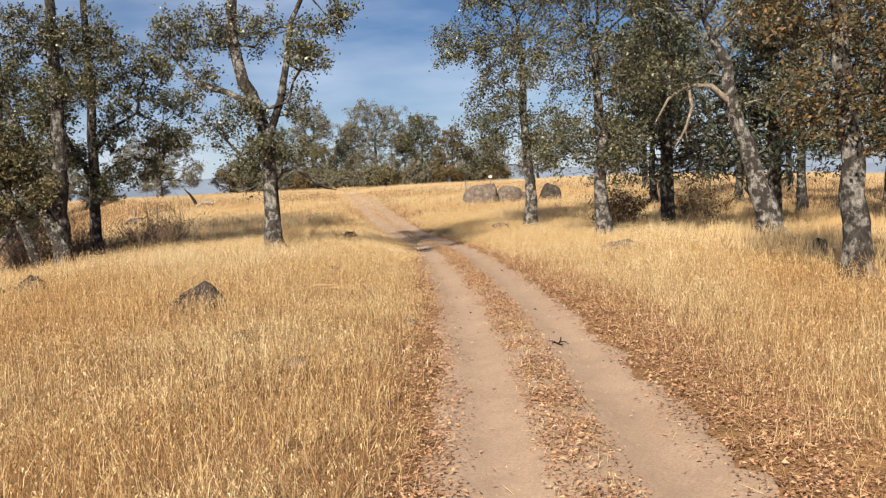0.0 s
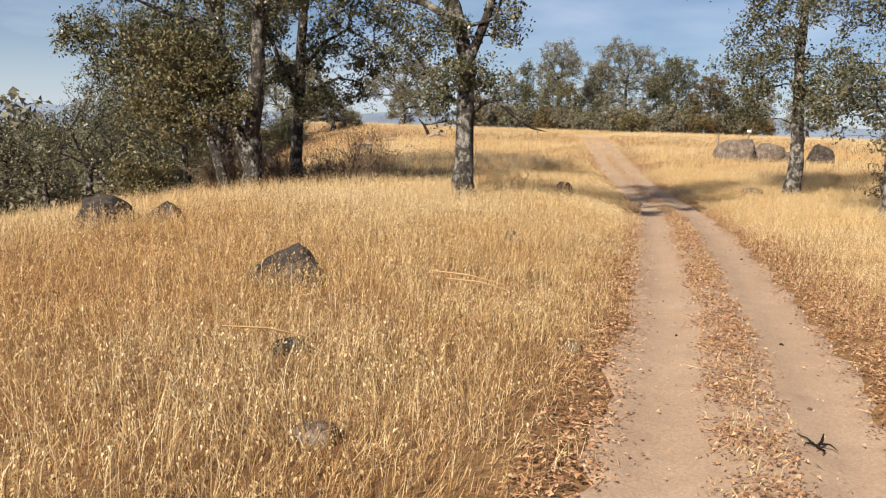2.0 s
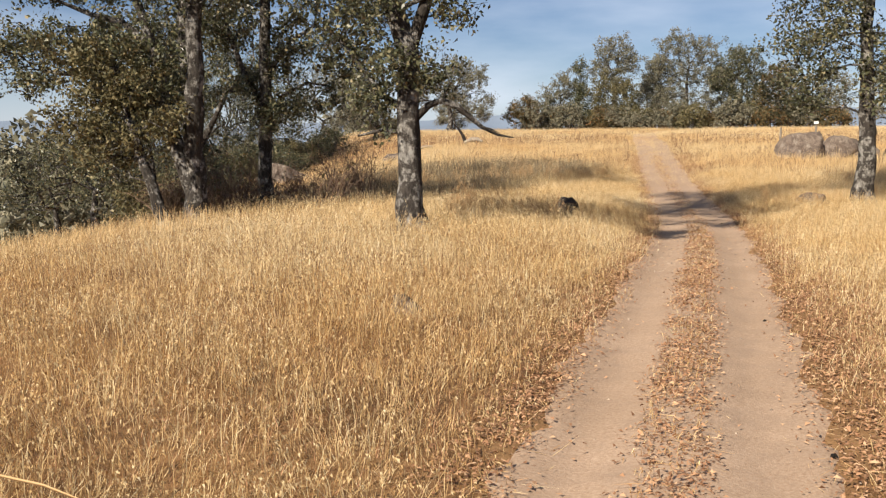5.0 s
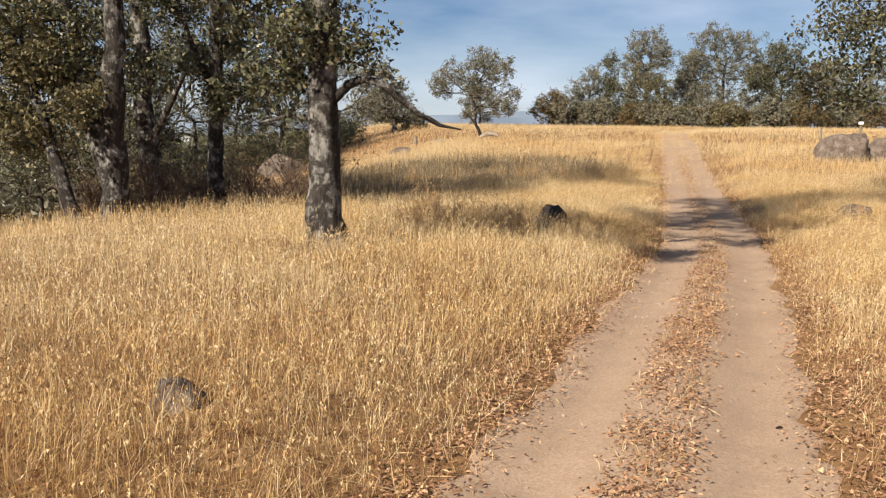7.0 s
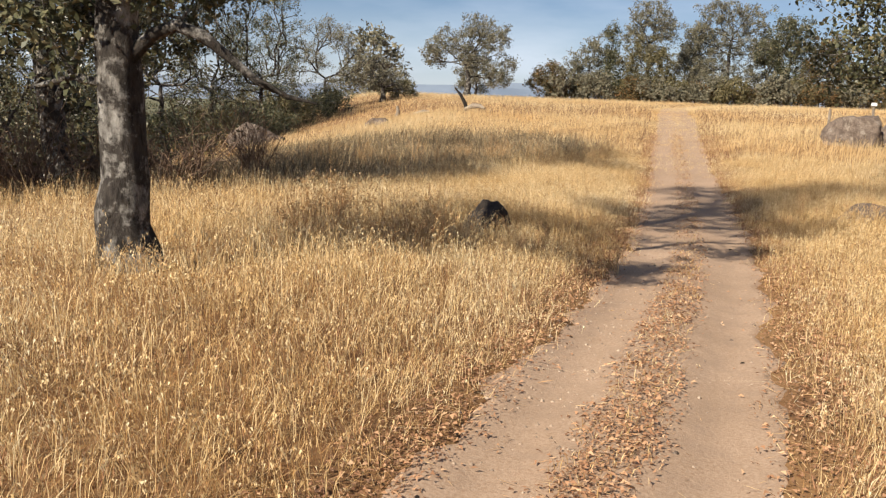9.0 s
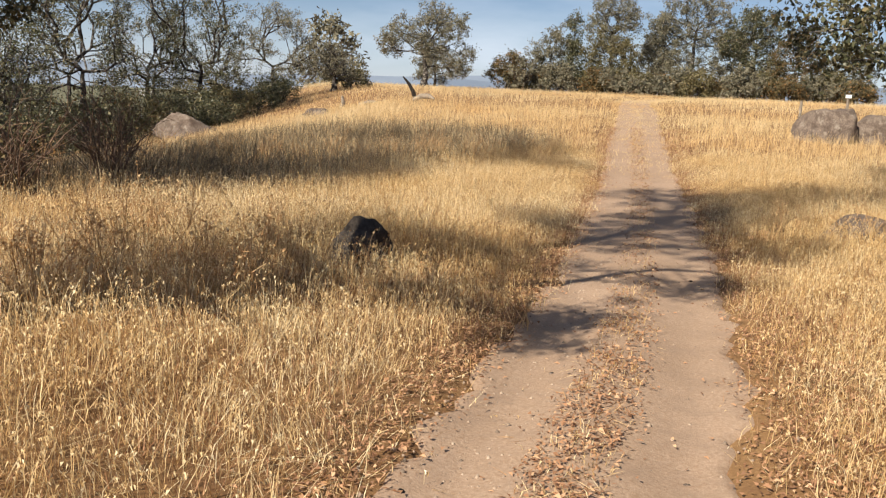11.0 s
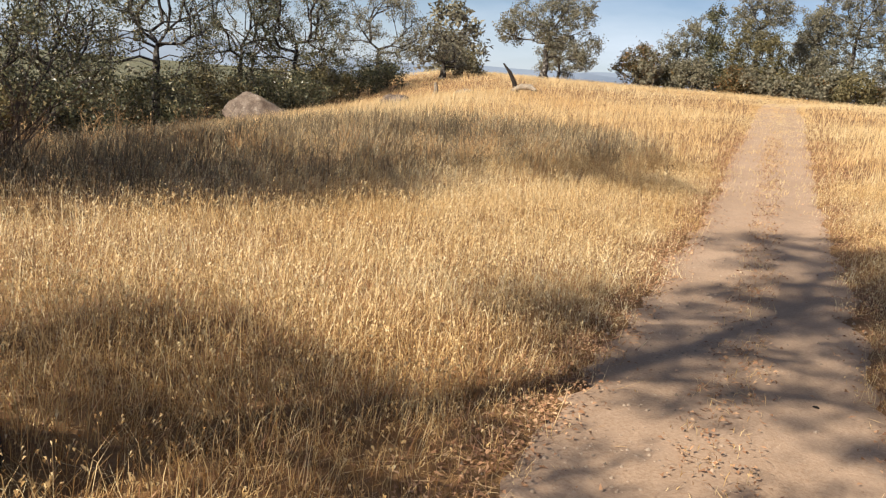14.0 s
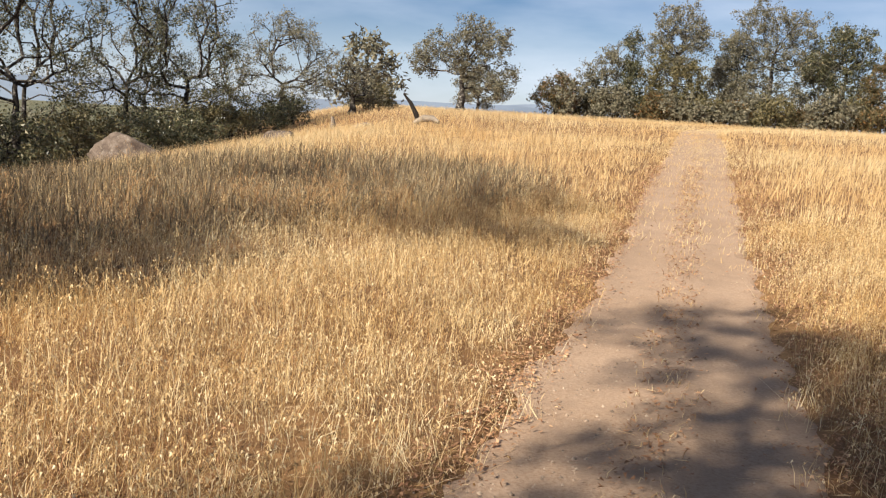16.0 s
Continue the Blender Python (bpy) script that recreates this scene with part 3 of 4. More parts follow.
oak(-9.38, 19.8, [(0.25, 0, -0.2), (0, 0, 0.4), (-0.28, 0, 1.1), (-0.6, 0, 2.0), (-0.8, 0, 2.9)], 0.12,
    [(-0.9, 0, 1.5, 0.6, 0.6, 0.4), (-1.5, 0, 1.9, 0.6, 0.6, 0.4), (-0.6, 0, 2.5, 0.7, 0.6, 0.4), (-1.3, 0, 3.0, 0.8, 0.7, 0.4), (0.2, -0.1, 1.9, 0.4, 0.4, 0.3)],
    22, 180, 9500, 0.046, M_LEAF_OLIVE, "small leaning oak with olive leaves hanging low", NEAR, None, 10, first=0.35)
oak(-9.0, 20.3, [(0, 0, -0.2), (0.05, 0, 1.0), (0.12, 0, 2.4), (0.2, 0, 4.0), (0.1, 0, 8.8)], 0.19,
    [(-2.4, 0, 3.3, 0.9, 0.9, 0.45), (-3.5, -0.1, 2.9, 0.7, 0.7, 0.45), (-4.3, 0, 3.4, 0.6, 0.7, 0.4), (-1.6, 0.2, 4.5, 0.9, 0.9, 0.5), (-3.0, 0, 4.6, 0.9, 0.9, 0.45), (0.6, 0, 4.3, 0.8, 0.8, 0.5), (-0.3, 0, 5.4, 1.0, 0.9, 0.5), (-0.7, 0, 3.3, 0.8, 0.8, 0.45), (0.9, 0, 5.4, 0.9, 0.8, 0.5), (-1.5, 0, 5.8, 1.0, 0.9, 0.5), (-0.8, -0.1, 2.3, 0.6, 0.6, 0.35), (0.3, 0, 10.6, 1.2, 1.1, 0.6), (-1.6, 0.2, 9.4, 0.9, 0.9, 0.5)],
    33, 420, 29000, 0.046, M_LEAF, "dark forked oak with boughs reaching out low", NEAR, None, 10, tuft=11, first=0.28,
    boughs=[([(0.02, 0, 0.5), (-0.3, 0, 1.3), (-0.5, 0, 2.1), (-0.75, 0, 3.2), (-1.1, 0, 4.2), (-1.6, 0, 5.2)], [0.15, 0.14, 0.12, 0.10, 0.07, 0.04]),
            ([(-0.5, 0, 2.0), (-1.0, -0.05, 2.5), (-1.8, -0.1, 2.75), (-2.7, 0, 2.8), (-3.4, 0, 2.9)], [0.085, 0.07, 0.055, 0.04, 0.02]),
            ([(-0.75, 0, 3.2), (-1.4, 0, 3.7), (-2.2, 0.1, 3.9), (-3.2, 0, 4.3)], [0.075, 0.06, 0.045, 0.025])])
oak(-9.35, 23.3, [(0, 0, -0.2), (0.0, 0, 1.5), (0.1, 0, 3.0), (0.15, 0, 8.8)], 0.16,
    [(1.1, 0, 4.2, 0.7, 0.7, 0.5), (2.0, 0, 3.2, 0.6, 0.6, 0.4), (1.4, 0, 2.4, 0.5, 0.5, 0.35), (0.2, 0, 5.6, 0.9, 0.8, 0.5), (-0.9, 0, 4.0, 0.6, 0.6, 0.5), (0.5, -0.2, 2.2, 0.5, 0.5, 0.3), (-0.5, -0.1, 2.7, 0.4, 0.5, 0.3), (0.6, 0, 3.4, 0.6, 0.6, 0.4), (-0.3, 0, 4.8, 0.8, 0.8, 0.5), (1.6, 0, 5.1, 0.8, 0.8, 0.5), (2.3, 0, 4.1, 0.5, 0.6, 0.4), (0.3, 0, 10.4, 1.0, 1.0, 0.5)],
    44, 340, 21000, 0.046, M_LEAF, "slender grey oak standing among bare shrubs", NEAR, None, 10, tuft=11, first=0.2,
    boughs=[([(0.05, 0, 2.2), (-0.4, 0, 2.9), (-0.75, 0, 3.7), (-1.0, 0, 4.6)], [0.08, 0.06, 0.05, 0.03]), ([(0.05, 0, 2.0), (0.5, 0, 2.5), (1.1, 0, 2.75), (1.7, 0, 2.65)], [0.05, 0.04, 0.03, 0.012]), ([(0.1, 0, 2.9), (0.7, 0, 3.6), (1.3, 0, 3.9), (2.0, 0, 3.6)], [0.06, 0.045, 0.035, 0.015])])
oak(-12.3, 25.0, [(0, 0, -0.2), (-0.1, 0, 1.2), (-0.3, 0, 3.0), (-0.2, 0, 8.5)], 0.25,
    [(-1.5, 0, 4.6, 1.0, 1.0, 0.6), (1.0, 0, 4.9, 0.9, 0.9, 0.6), (0, 0, 9.8, 1.4, 1.3, 0.6), (-0.6, 0, 3.4, 0.8, 0.8, 0.4), (1.6, 0, 3.6, 0.7, 0.7, 0.4), (-0.2, 0, 5.6, 1.2, 1.1, 0.6), (-1.8, 0, 3.2, 0.8, 0.8, 0.45)],
    55, 260, 13500, 0.05, M_LEAF, "pale-barked oak with a stout trunk", NEAR, M_BARK_PALE, 10,
    boughs=[([(-0.15, 0, 1.6), (0.4, 0, 2.4), (0.9, 0, 3.2), (1.5, 0, 3.6)], [0.09, 0.07, 0.05, 0.03])])
plain_oak(-13.2, 24.5, 4.6, 4.2, 0.4, 0.11, 56, 150, 10000, 0.05, M_LEAF, "small leafy oak on the slope edge", NEAR, (-0.3, 0))
oak(2.86, 28.3, [(0, 0, -0.2), (0.02, 0, 1.5), (-0.1, 0, 3.2), (-0.1, 0, 6.2)], 0.2,
    [(-1.9, 0, 6.0, 0.9, 0.9, 0.7), (-1.1, 0, 3.9, 1.0, 1.0, 1.1), (-0.3, 0, 5.8, 1.3, 1.2, 1.1), (0.6, 0, 3.0, 1.1, 1.0, 0.8), (-1.5, -0.2, 2.5, 0.6, 0.6, 0.5), (0.4, 0, 7.7, 1.5, 1.4, 0.8), (-1.2, 0, 7.6, 0.8, 0.8, 0.6)],
    66, 330, 24000, 0.05, M_LEAF, "grey oak with a full crown hanging low", NEAR, M_BARK_PALE, 10, first=0.25, sigma=0.1)
oak(4.05, 22.0, [(0, 0, -0.2), (-0.05, 0, 1.2), (0.05, 0.05, 2.6), (-0.1, 0.1, 5.0)], 0.19,
    [(-0.9, 0, 2.5, 0.85, 0.9, 0.8), (0.45, 0, 2.5, 0.85, 0.9, 0.8), (-0.5, 0, 4.5, 1.3, 1.1, 1.0), (0.8, 0, 4.5, 1.1, 1.1, 0.9), (0, 0, 6.5, 1.6, 1.4, 1.0)],
    77, 300, 20000, 0.043, M_LEAF, "pale-footed oak with yellowing leaves", NEAR, M_BARK_PALE, 10, first=0.25, sigma=0.09)
oak(7.3, 19.6, [(0.1, 0, -0.2), (0, 0, 0.5), (-0.25, 0, 1.4), (-0.65, 0, 2.7), (-0.85, 0, 3.8), (-1.1, 0, 4.4)], 0.25,
    [(-2.0, 0, 5.6, 1.3, 1.2, 0.7), (0.3, 0, 5.6, 1.2, 1.2, 0.7), (-2.2, 0, 3.6, 0.7, 0.8, 0.4), (0.5, -0.3, 3.1, 0.9, 0.8, 0.5), (-0.8, 0, 7.1, 1.9, 1.6, 0.9)],
    88, 240, 13500, 0.044, M_LEAF, "stout pale oak leaning over the grass", NEAR, M_BARK_PALE, 12, first=0.5)
# a pale dead bough stretched out from it
v, f = tubes([([(-0.7, -0.05, 2.9), (-1.2, -0.1, 3.35), (-1.75, -0.15, 3.4), (-2.2, -0.2, 3.1), (-2.5, -0.2, 2.6)], [0.07, 0.06, 0.05, 0.035, 0.012]), ([(-1.75, -0.15, 3.4), (-1.7, -0.3, 2.9), (-1.9, -0.4, 2.4), (-2.15, -0.4, 2.0)], [0.045, 0.04, 0.03, 0.01]), ([(-1.9, -0.4, 2.4), (-1.85, -0.4, 2.1)], [0.02, 0.006])], 7)
mesh_ob("branch", v, f, M_DEAD, [o for o in scene.objects if o.name.startswith("oak_tree") and not o.data][-1], "pale dead bough", True)
oak(4.95, 10.4, [(0.02, 0, -0.2), (0, 0, 0.5), (-0.06, 0.03, 1.4), (-0.14, 0.05, 2.6), (-0.2, 0.1, 4.4)], 0.16,
    [(-0.65, 0, 2.1, 0.5, 0.5, 0.35), (0.55, 0, 1.8, 0.6, 0.6, 0.45), (-0.6, 0, 3.2, 0.7, 0.7, 0.45), (0.45, 0, 3.3, 0.8, 0.8, 0.5), (0.1, -0.3, 2.5, 0.5, 0.5, 0.35), (-0.1, 0, 4.7, 1.2, 1.1, 0.7), (-0.2, 0, 6.0, 1.2, 1.1, 0.6)],
    99, 260, 17000, 0.034, M_LEAF_BROWN, "grey oak with orange-brown turning leaves", NEAR, M_BARK_PALE, 12, first=0.28, twigs=4, reach=0.25)

k = 0
for x, y, tall in [(8.2, 32, 8), (12, 29, 9), (9, 37, 8), (15.5, 25, 8.5), (13, 38, 9), (17, 33, 9), (18, 45, 9), (12.5, 17.5, 8), (11, 47, 8)]:
    k += 1
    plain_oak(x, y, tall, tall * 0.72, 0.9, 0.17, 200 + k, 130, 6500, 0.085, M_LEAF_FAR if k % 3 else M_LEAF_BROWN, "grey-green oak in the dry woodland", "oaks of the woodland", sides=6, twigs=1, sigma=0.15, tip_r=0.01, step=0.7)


def pine(x, y, tall, seed):
    """An open grey pine: a straight stem with whorls of drooping needle boughs."""
    rng = np.random.default_rng(seed)
    root = new("pine_tree")
    root.location = (x, y, gz(x, y))
    wood = [([(0, 0, -0.2), (0.03, 0, tall * 0.3), (0.06, 0.05, tall * 0.65), (0.05, 0.02, tall)], [0.2, 0.15, 0.09, 0.02])]
    tips = []
    zz = tall * 0.16
    while zz < tall * 0.97:
        reach = (1 - zz / tall) * tall * 0.24 + 0.35
        for i in range(4):
            a = rng.uniform(0, 6.28)
            p, rr, w = limb(rng, (0.04, 0.02, zz), (math.cos(a), math.sin(a), 0.25), reach * rng.uniform(0.7, 1.2), 0.03, 0.008, 0.12, 0.0, 5)
            wood.append((p, rr))
            for q in p[2:]:
                tips.extend(q + rng.normal(0, 0.14, (3, 3)))
        zz += tall * 0.045
    v, f = tubes(wood, 7)
    mesh_ob("trunk", v, f, M_BARK, root, "", True)
    tips = np.array(tips)
    c = tips[rng.integers(0, len(tips), 6500)] + rng.normal(0, 0.16, (6500, 3))
    v, f = cards(c, 0.06, rng, 4.0)
    mesh_ob("crown", v, f, M_NEEDLE, root)
    return tagged(root, "dark grey-green pine among the oaks", "pine tree", "pines in the woodland")


for i, (x, y, tall) in enumerate([(6.6, 25.5, 9.5), (8.6, 22.5, 8), (11.5, 22, 10)]):
    pine(x, y, tall, 300 + i)

FAR = "oaks along the skyline"
SKY = "grey-green oak on the brow of the hill"


def sky_oak(x, y, lobes, r, seed, leaves, label, mat, top, count=200, leaf=0.085, base_z=None, **more):
    stem = [(0, 0, -0.3), (0.1, 0, 1.2), (0.0, 0, top * 0.6), (0.05, 0, top)]
    return oak(x, y, stem, r, lobes, seed, count, leaves, leaf, mat, label, FAR, sides=6, twigs=1, reach=0.5, sigma=0.14, tip_r=0.013, step=0.8, first=0.2, base_z=base_z, **more)


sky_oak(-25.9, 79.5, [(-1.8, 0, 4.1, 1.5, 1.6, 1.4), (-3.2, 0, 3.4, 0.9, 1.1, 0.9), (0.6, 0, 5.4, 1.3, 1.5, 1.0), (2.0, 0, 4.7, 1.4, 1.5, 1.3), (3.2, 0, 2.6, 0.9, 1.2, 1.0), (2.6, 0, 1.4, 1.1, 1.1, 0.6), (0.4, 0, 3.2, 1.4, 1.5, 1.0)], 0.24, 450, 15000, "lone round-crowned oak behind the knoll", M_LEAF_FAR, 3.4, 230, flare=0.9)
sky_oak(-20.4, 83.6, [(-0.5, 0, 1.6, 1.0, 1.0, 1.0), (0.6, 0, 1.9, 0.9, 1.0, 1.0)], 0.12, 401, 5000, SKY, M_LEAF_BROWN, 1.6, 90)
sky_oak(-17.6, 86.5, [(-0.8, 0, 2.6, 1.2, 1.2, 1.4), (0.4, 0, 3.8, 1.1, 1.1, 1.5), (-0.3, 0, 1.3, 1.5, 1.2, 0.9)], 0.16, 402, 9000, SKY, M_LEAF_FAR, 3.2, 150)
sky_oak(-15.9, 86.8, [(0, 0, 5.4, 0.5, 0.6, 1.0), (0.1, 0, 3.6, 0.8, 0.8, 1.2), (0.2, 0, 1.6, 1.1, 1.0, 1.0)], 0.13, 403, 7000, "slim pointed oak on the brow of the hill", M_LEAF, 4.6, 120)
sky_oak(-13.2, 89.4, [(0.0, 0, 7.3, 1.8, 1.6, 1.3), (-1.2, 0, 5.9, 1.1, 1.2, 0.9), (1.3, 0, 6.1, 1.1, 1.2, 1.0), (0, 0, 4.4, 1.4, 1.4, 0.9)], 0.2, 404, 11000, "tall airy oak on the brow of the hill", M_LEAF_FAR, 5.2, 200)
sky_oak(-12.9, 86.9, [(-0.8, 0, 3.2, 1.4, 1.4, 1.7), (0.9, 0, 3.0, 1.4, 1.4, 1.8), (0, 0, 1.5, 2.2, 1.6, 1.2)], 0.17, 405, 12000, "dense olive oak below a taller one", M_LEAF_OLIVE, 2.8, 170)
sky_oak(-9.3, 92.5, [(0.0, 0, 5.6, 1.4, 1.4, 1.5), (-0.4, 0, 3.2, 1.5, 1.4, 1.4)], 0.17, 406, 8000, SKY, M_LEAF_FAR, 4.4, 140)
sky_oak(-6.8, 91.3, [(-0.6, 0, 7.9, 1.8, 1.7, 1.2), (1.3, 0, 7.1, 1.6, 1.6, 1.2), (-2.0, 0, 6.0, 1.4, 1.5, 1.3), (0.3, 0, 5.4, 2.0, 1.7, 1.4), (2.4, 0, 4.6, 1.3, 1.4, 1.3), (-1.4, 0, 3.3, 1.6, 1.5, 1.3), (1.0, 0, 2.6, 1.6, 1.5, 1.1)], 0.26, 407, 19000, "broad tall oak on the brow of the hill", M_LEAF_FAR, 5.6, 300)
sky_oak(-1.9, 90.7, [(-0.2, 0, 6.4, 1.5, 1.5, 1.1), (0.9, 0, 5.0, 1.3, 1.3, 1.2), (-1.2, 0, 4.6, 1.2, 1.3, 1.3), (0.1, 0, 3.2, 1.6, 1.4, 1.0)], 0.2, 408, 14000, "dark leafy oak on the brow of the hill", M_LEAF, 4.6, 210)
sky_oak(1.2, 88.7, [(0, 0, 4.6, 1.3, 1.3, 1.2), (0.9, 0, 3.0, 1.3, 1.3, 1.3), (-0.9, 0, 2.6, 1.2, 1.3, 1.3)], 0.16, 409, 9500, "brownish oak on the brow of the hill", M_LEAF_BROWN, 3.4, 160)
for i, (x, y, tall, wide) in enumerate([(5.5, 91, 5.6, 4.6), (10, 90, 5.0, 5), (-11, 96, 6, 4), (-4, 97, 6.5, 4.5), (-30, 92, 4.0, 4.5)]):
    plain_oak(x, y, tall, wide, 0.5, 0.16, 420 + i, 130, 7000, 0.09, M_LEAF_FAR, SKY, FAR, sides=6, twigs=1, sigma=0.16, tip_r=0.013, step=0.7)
SLOPE = [(-31.2, 66.0, 6.7, 6.6), (-30.0, 56.7, 8.3, 5.4), (-32.7, 55.5, 8.8, 5.6), (-33.0, 50.0, 9.0, 6.5), (-28.2, 69.0, 4.4, 3.0), (-27.8, 45.5, 7.5, 5.6), (-29.0, 41.5, 4.0, 4.6), (-26.5, 40, 3.6, 4.6), (-36, 60, 7.5, 6), (-24, 34, 2.4, 4.4), (-34, 42, 2.0, 5), (-28, 36, 1.6, 4.5), (-24.5, 37, 2.6, 3.8), (-40, 72, 6, 6)]
for i, (x, y, top, wide) in enumerate(SLOPE):
    tall = top - gz(x, y)
    plain_oak(x, y, tall, wide * 1.12, 0.2 * tall, 0.2, 500 + i, 250 if i < 8 else 150, 2800 if i == 4 else 10500 if i < 6 else 4200, 0.062, M_LEAF_FAR if i in (0, 4, 8) else M_LEAF, "open-crowned oak on the slope above the valley", "oaks on the valley slope", sides=6, twigs=1, reach=0.5, sigma=0.13, tip_r=0.013, step=0.75, first=0.1, top=0.38, tuft=10)

# low leafy growth at their feet and under the skyline oaks
LOW = "bushy growth under the oaks"
for i, (x, y, tall, wide) in enumerate([(-20.5, 34, 2.8, 3.8), (-21.5, 37, 3.0, 4.0), (-24.5, 43.5, 3.4, 4.2), (-25.8, 47.5, 3.2, 4.2), (-26.8, 51, 3.2, 4.4), (-27.5, 54.5, 3.2, 4.2), (-28.2, 58.5, 3.0, 4.4), (-28.8, 62.5, 2.8, 4.2), (-29.2, 66, 2.3, 3.8),
                                       (-27, 71.5, 1.9, 3.4), (-31, 52, 4.4, 5.4), (-29.5, 47, 4.4, 5.4), (-33.5, 62, 4.4, 5.6), (-36, 68, 4.6, 5.6)]):
    plain_oak(x - 1.2, y, 0.68 * tall, wide, 0.1, 0.08, 640 + i, 70, 3800, 0.075, (M_LEAF_OLIVE, M_LEAF, M_LEAF)[i % 3], "low leafy oak scrub at the edge of the slope", LOW, sides=5, twigs=1, sigma=0.16, tip_r=0.01, step=0.6, first=0.05, name="oak_scrub", category="scrub")
for i in range(17):
    x = -19.5 + 1.55 * i
    plain_oak(x, 86.2 + 2.2 * math.sin(2.7 * i), 1.5 + 1.0 * math.sin(4.1 * i) ** 2, 3.2, 0.05, 0.07, 670 + i, 55, 3400, 0.10, (M_LEAF_OLIVE, M_LEAF_BROWN, M_LEAF_FAR)[i % 3], "olive and brown scrub below the skyline oaks", LOW, sides=5, twigs=1, sigma=0.18, tip_r=0.012, step=0.7, first=0.05, name="oak_scrub", category="scrub")

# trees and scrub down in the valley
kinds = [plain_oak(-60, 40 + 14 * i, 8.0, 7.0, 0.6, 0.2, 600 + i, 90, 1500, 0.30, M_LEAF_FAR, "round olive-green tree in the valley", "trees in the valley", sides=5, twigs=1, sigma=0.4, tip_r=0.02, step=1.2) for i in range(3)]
rv = random.Random(5)
for i in range(95):
    a, d = radians(rv.uniform(22, 95)), rv.uniform(38, 230)
    x, y = -d * math.sin(a), 8 + d * math.cos(a) * 1.1
    if x > -30 - 0.2 * max(0, y - 40):
        continue
    s = rv.uniform(0.55, 1.15)
    t = copy_thing(kinds[i % 3], pose(x, y, gz(x, y) - 0.2, 0, 0, rv.uniform(0, 360)) @ Matrix.Diagonal((s, s, s, 1)))


def shrub(x, y, tall, wide_, seed, mat, label, stems=60, leafy=0, leaf=0.045):
    """Many fine stems out of one root, bare or nearly so."""
    rng = np.random.default_rng(seed)
    root = new("shrub")
    root.location = (x, y, gz(x, y))
    lines, tips = [], []
    for i in range(stems):
        a, lean = rng.uniform(0, 6.28), rng.uniform(0.1, 1.0)
        s = rng.normal(0, 0.12, 3) * np.array([wide_, wide_, 0])
        p, rr, w = limb(rng, s, (math.cos(a) * lean * wide_, math.sin(a) * lean * wide_, tall), tall * rng.uniform(0.6, 1.15), 0.012, 0.003, 0.16, 0, 5)
        lines.append((p, rr))
        for j in range(3):
            q = p[rng.integers(2, 6)]
            p2, r2, _ = limb(rng, q, rng.normal(0, 1, 3) + w, tall * 0.35, 0.006, 0.002, 0.2, 0, 3)
            lines.append((p2, r2))
            tips.extend(p2)
    v, f = tubes(lines, 4)
    mesh_ob("brushwood", v, f, M_TWIG, root)
    if leafy:
        tips = np.array(tips)
        v, f = cards(tips[rng.integers(0, len(tips), leafy)] + rng.normal(0, 0.06, (leafy, 3)), leaf, rng)
        mesh_ob("foliage", v, f, mat, root)
    return tagged(root, label, "shrub", "shrubs under the oaks")


rs = random.Random(9)
for i in range(16):
    shrub(-7.2 - 4.0 * rs.random(), 21.6 + 5.5 * rs.random(), rs.uniform(0.7, 1.4), 0.8, 700 + i, M_LEAF_BROWN, "bare grey-brown shrub under the oaks", 34, 30)
for i in range(16):
    y_ = rs.uniform(37, 66)
    x_ = float(np.interp(y_, [24, 40, 56, 70], [-15, -23, -27, -32])) - rs.uniform(0, 5)
    shrub(x_, y_, rs.uniform(0.9, 1.8), 1.0, 800 + i, M_LEAF, "dark leafy brush under the slope oaks", 20, 1400, 0.06)
for i in range(6):
    shrub(4.8 + 3.2 * rs.random(), 23.5 + 5 * rs.random(), rs.uniform(0.8, 1.4), 0.8, 730 + i, M_LEAF_BROWN, "rust-brown shrub beside the woodland oaks", 22, 500)
for i in range(24):
    ang, rng_ = radians(rs.uniform(-2.5, 17)), rs.uniform(71, 80)
    shrub(0.97 - rng_ * math.sin(ang), 12.7 + rng_ * math.cos(ang), rs.uniform(1.3, 2.2), 1.1, 760 + i, M_LEAF_FAR, "brown brush below the skyline oaks", 12, 900, 0.12)



def weed(x, y, tall, seed, mat, label, stems=9):
    """A dry weed: thin stalks with a pale seed head on each tip."""
    rng = np.random.default_rng(seed)
    root = new("weed")
    root.location = (x, y, gz(x, y) - 0.02)
    lines, tips = [], []
    for i in range(stems):
        a, lean = rng.uniform(0, 6.28), rng.uniform(0.05, 0.55)
        p, rr, w = limb(rng, rng.normal(0, 0.05, 3) * np.array([1, 1, 0]), (math.cos(a) * lean, math.sin(a) * lean, 1), tall * rng.uniform(0.6, 1.2), 0.005, 0.002, 0.12, 0, 4)
        lines.append((p, rr))
        tips.append(p[-1])
        for j in range(3):
            p2, r2, _ = limb(rng, p[rng.integers(2, 5)], w + rng.normal(0, 0.6, 3), tall * 0.22, 0.003, 0.0015, 0.15, 0, 2)
            lines.append((p2, r2))
            tips.append(p2[-1])
    v, f = tubes(lines, 3)
    tagged(mesh_ob("stalk", v, f, mat, root), kind="stuff")
    tips = np.repeat(np.array(tips), 3, 0)
    v, f = cards(tips + rng.normal(0, 0.012, tips.shape), 0.013, rng, 1.5)
    tagged(mesh_ob("seed_head", v, f, mat, root, "pale dry seed heads"), kind="stuff")
    return tagged(root, label, "weed", "dry weeds in the grass")


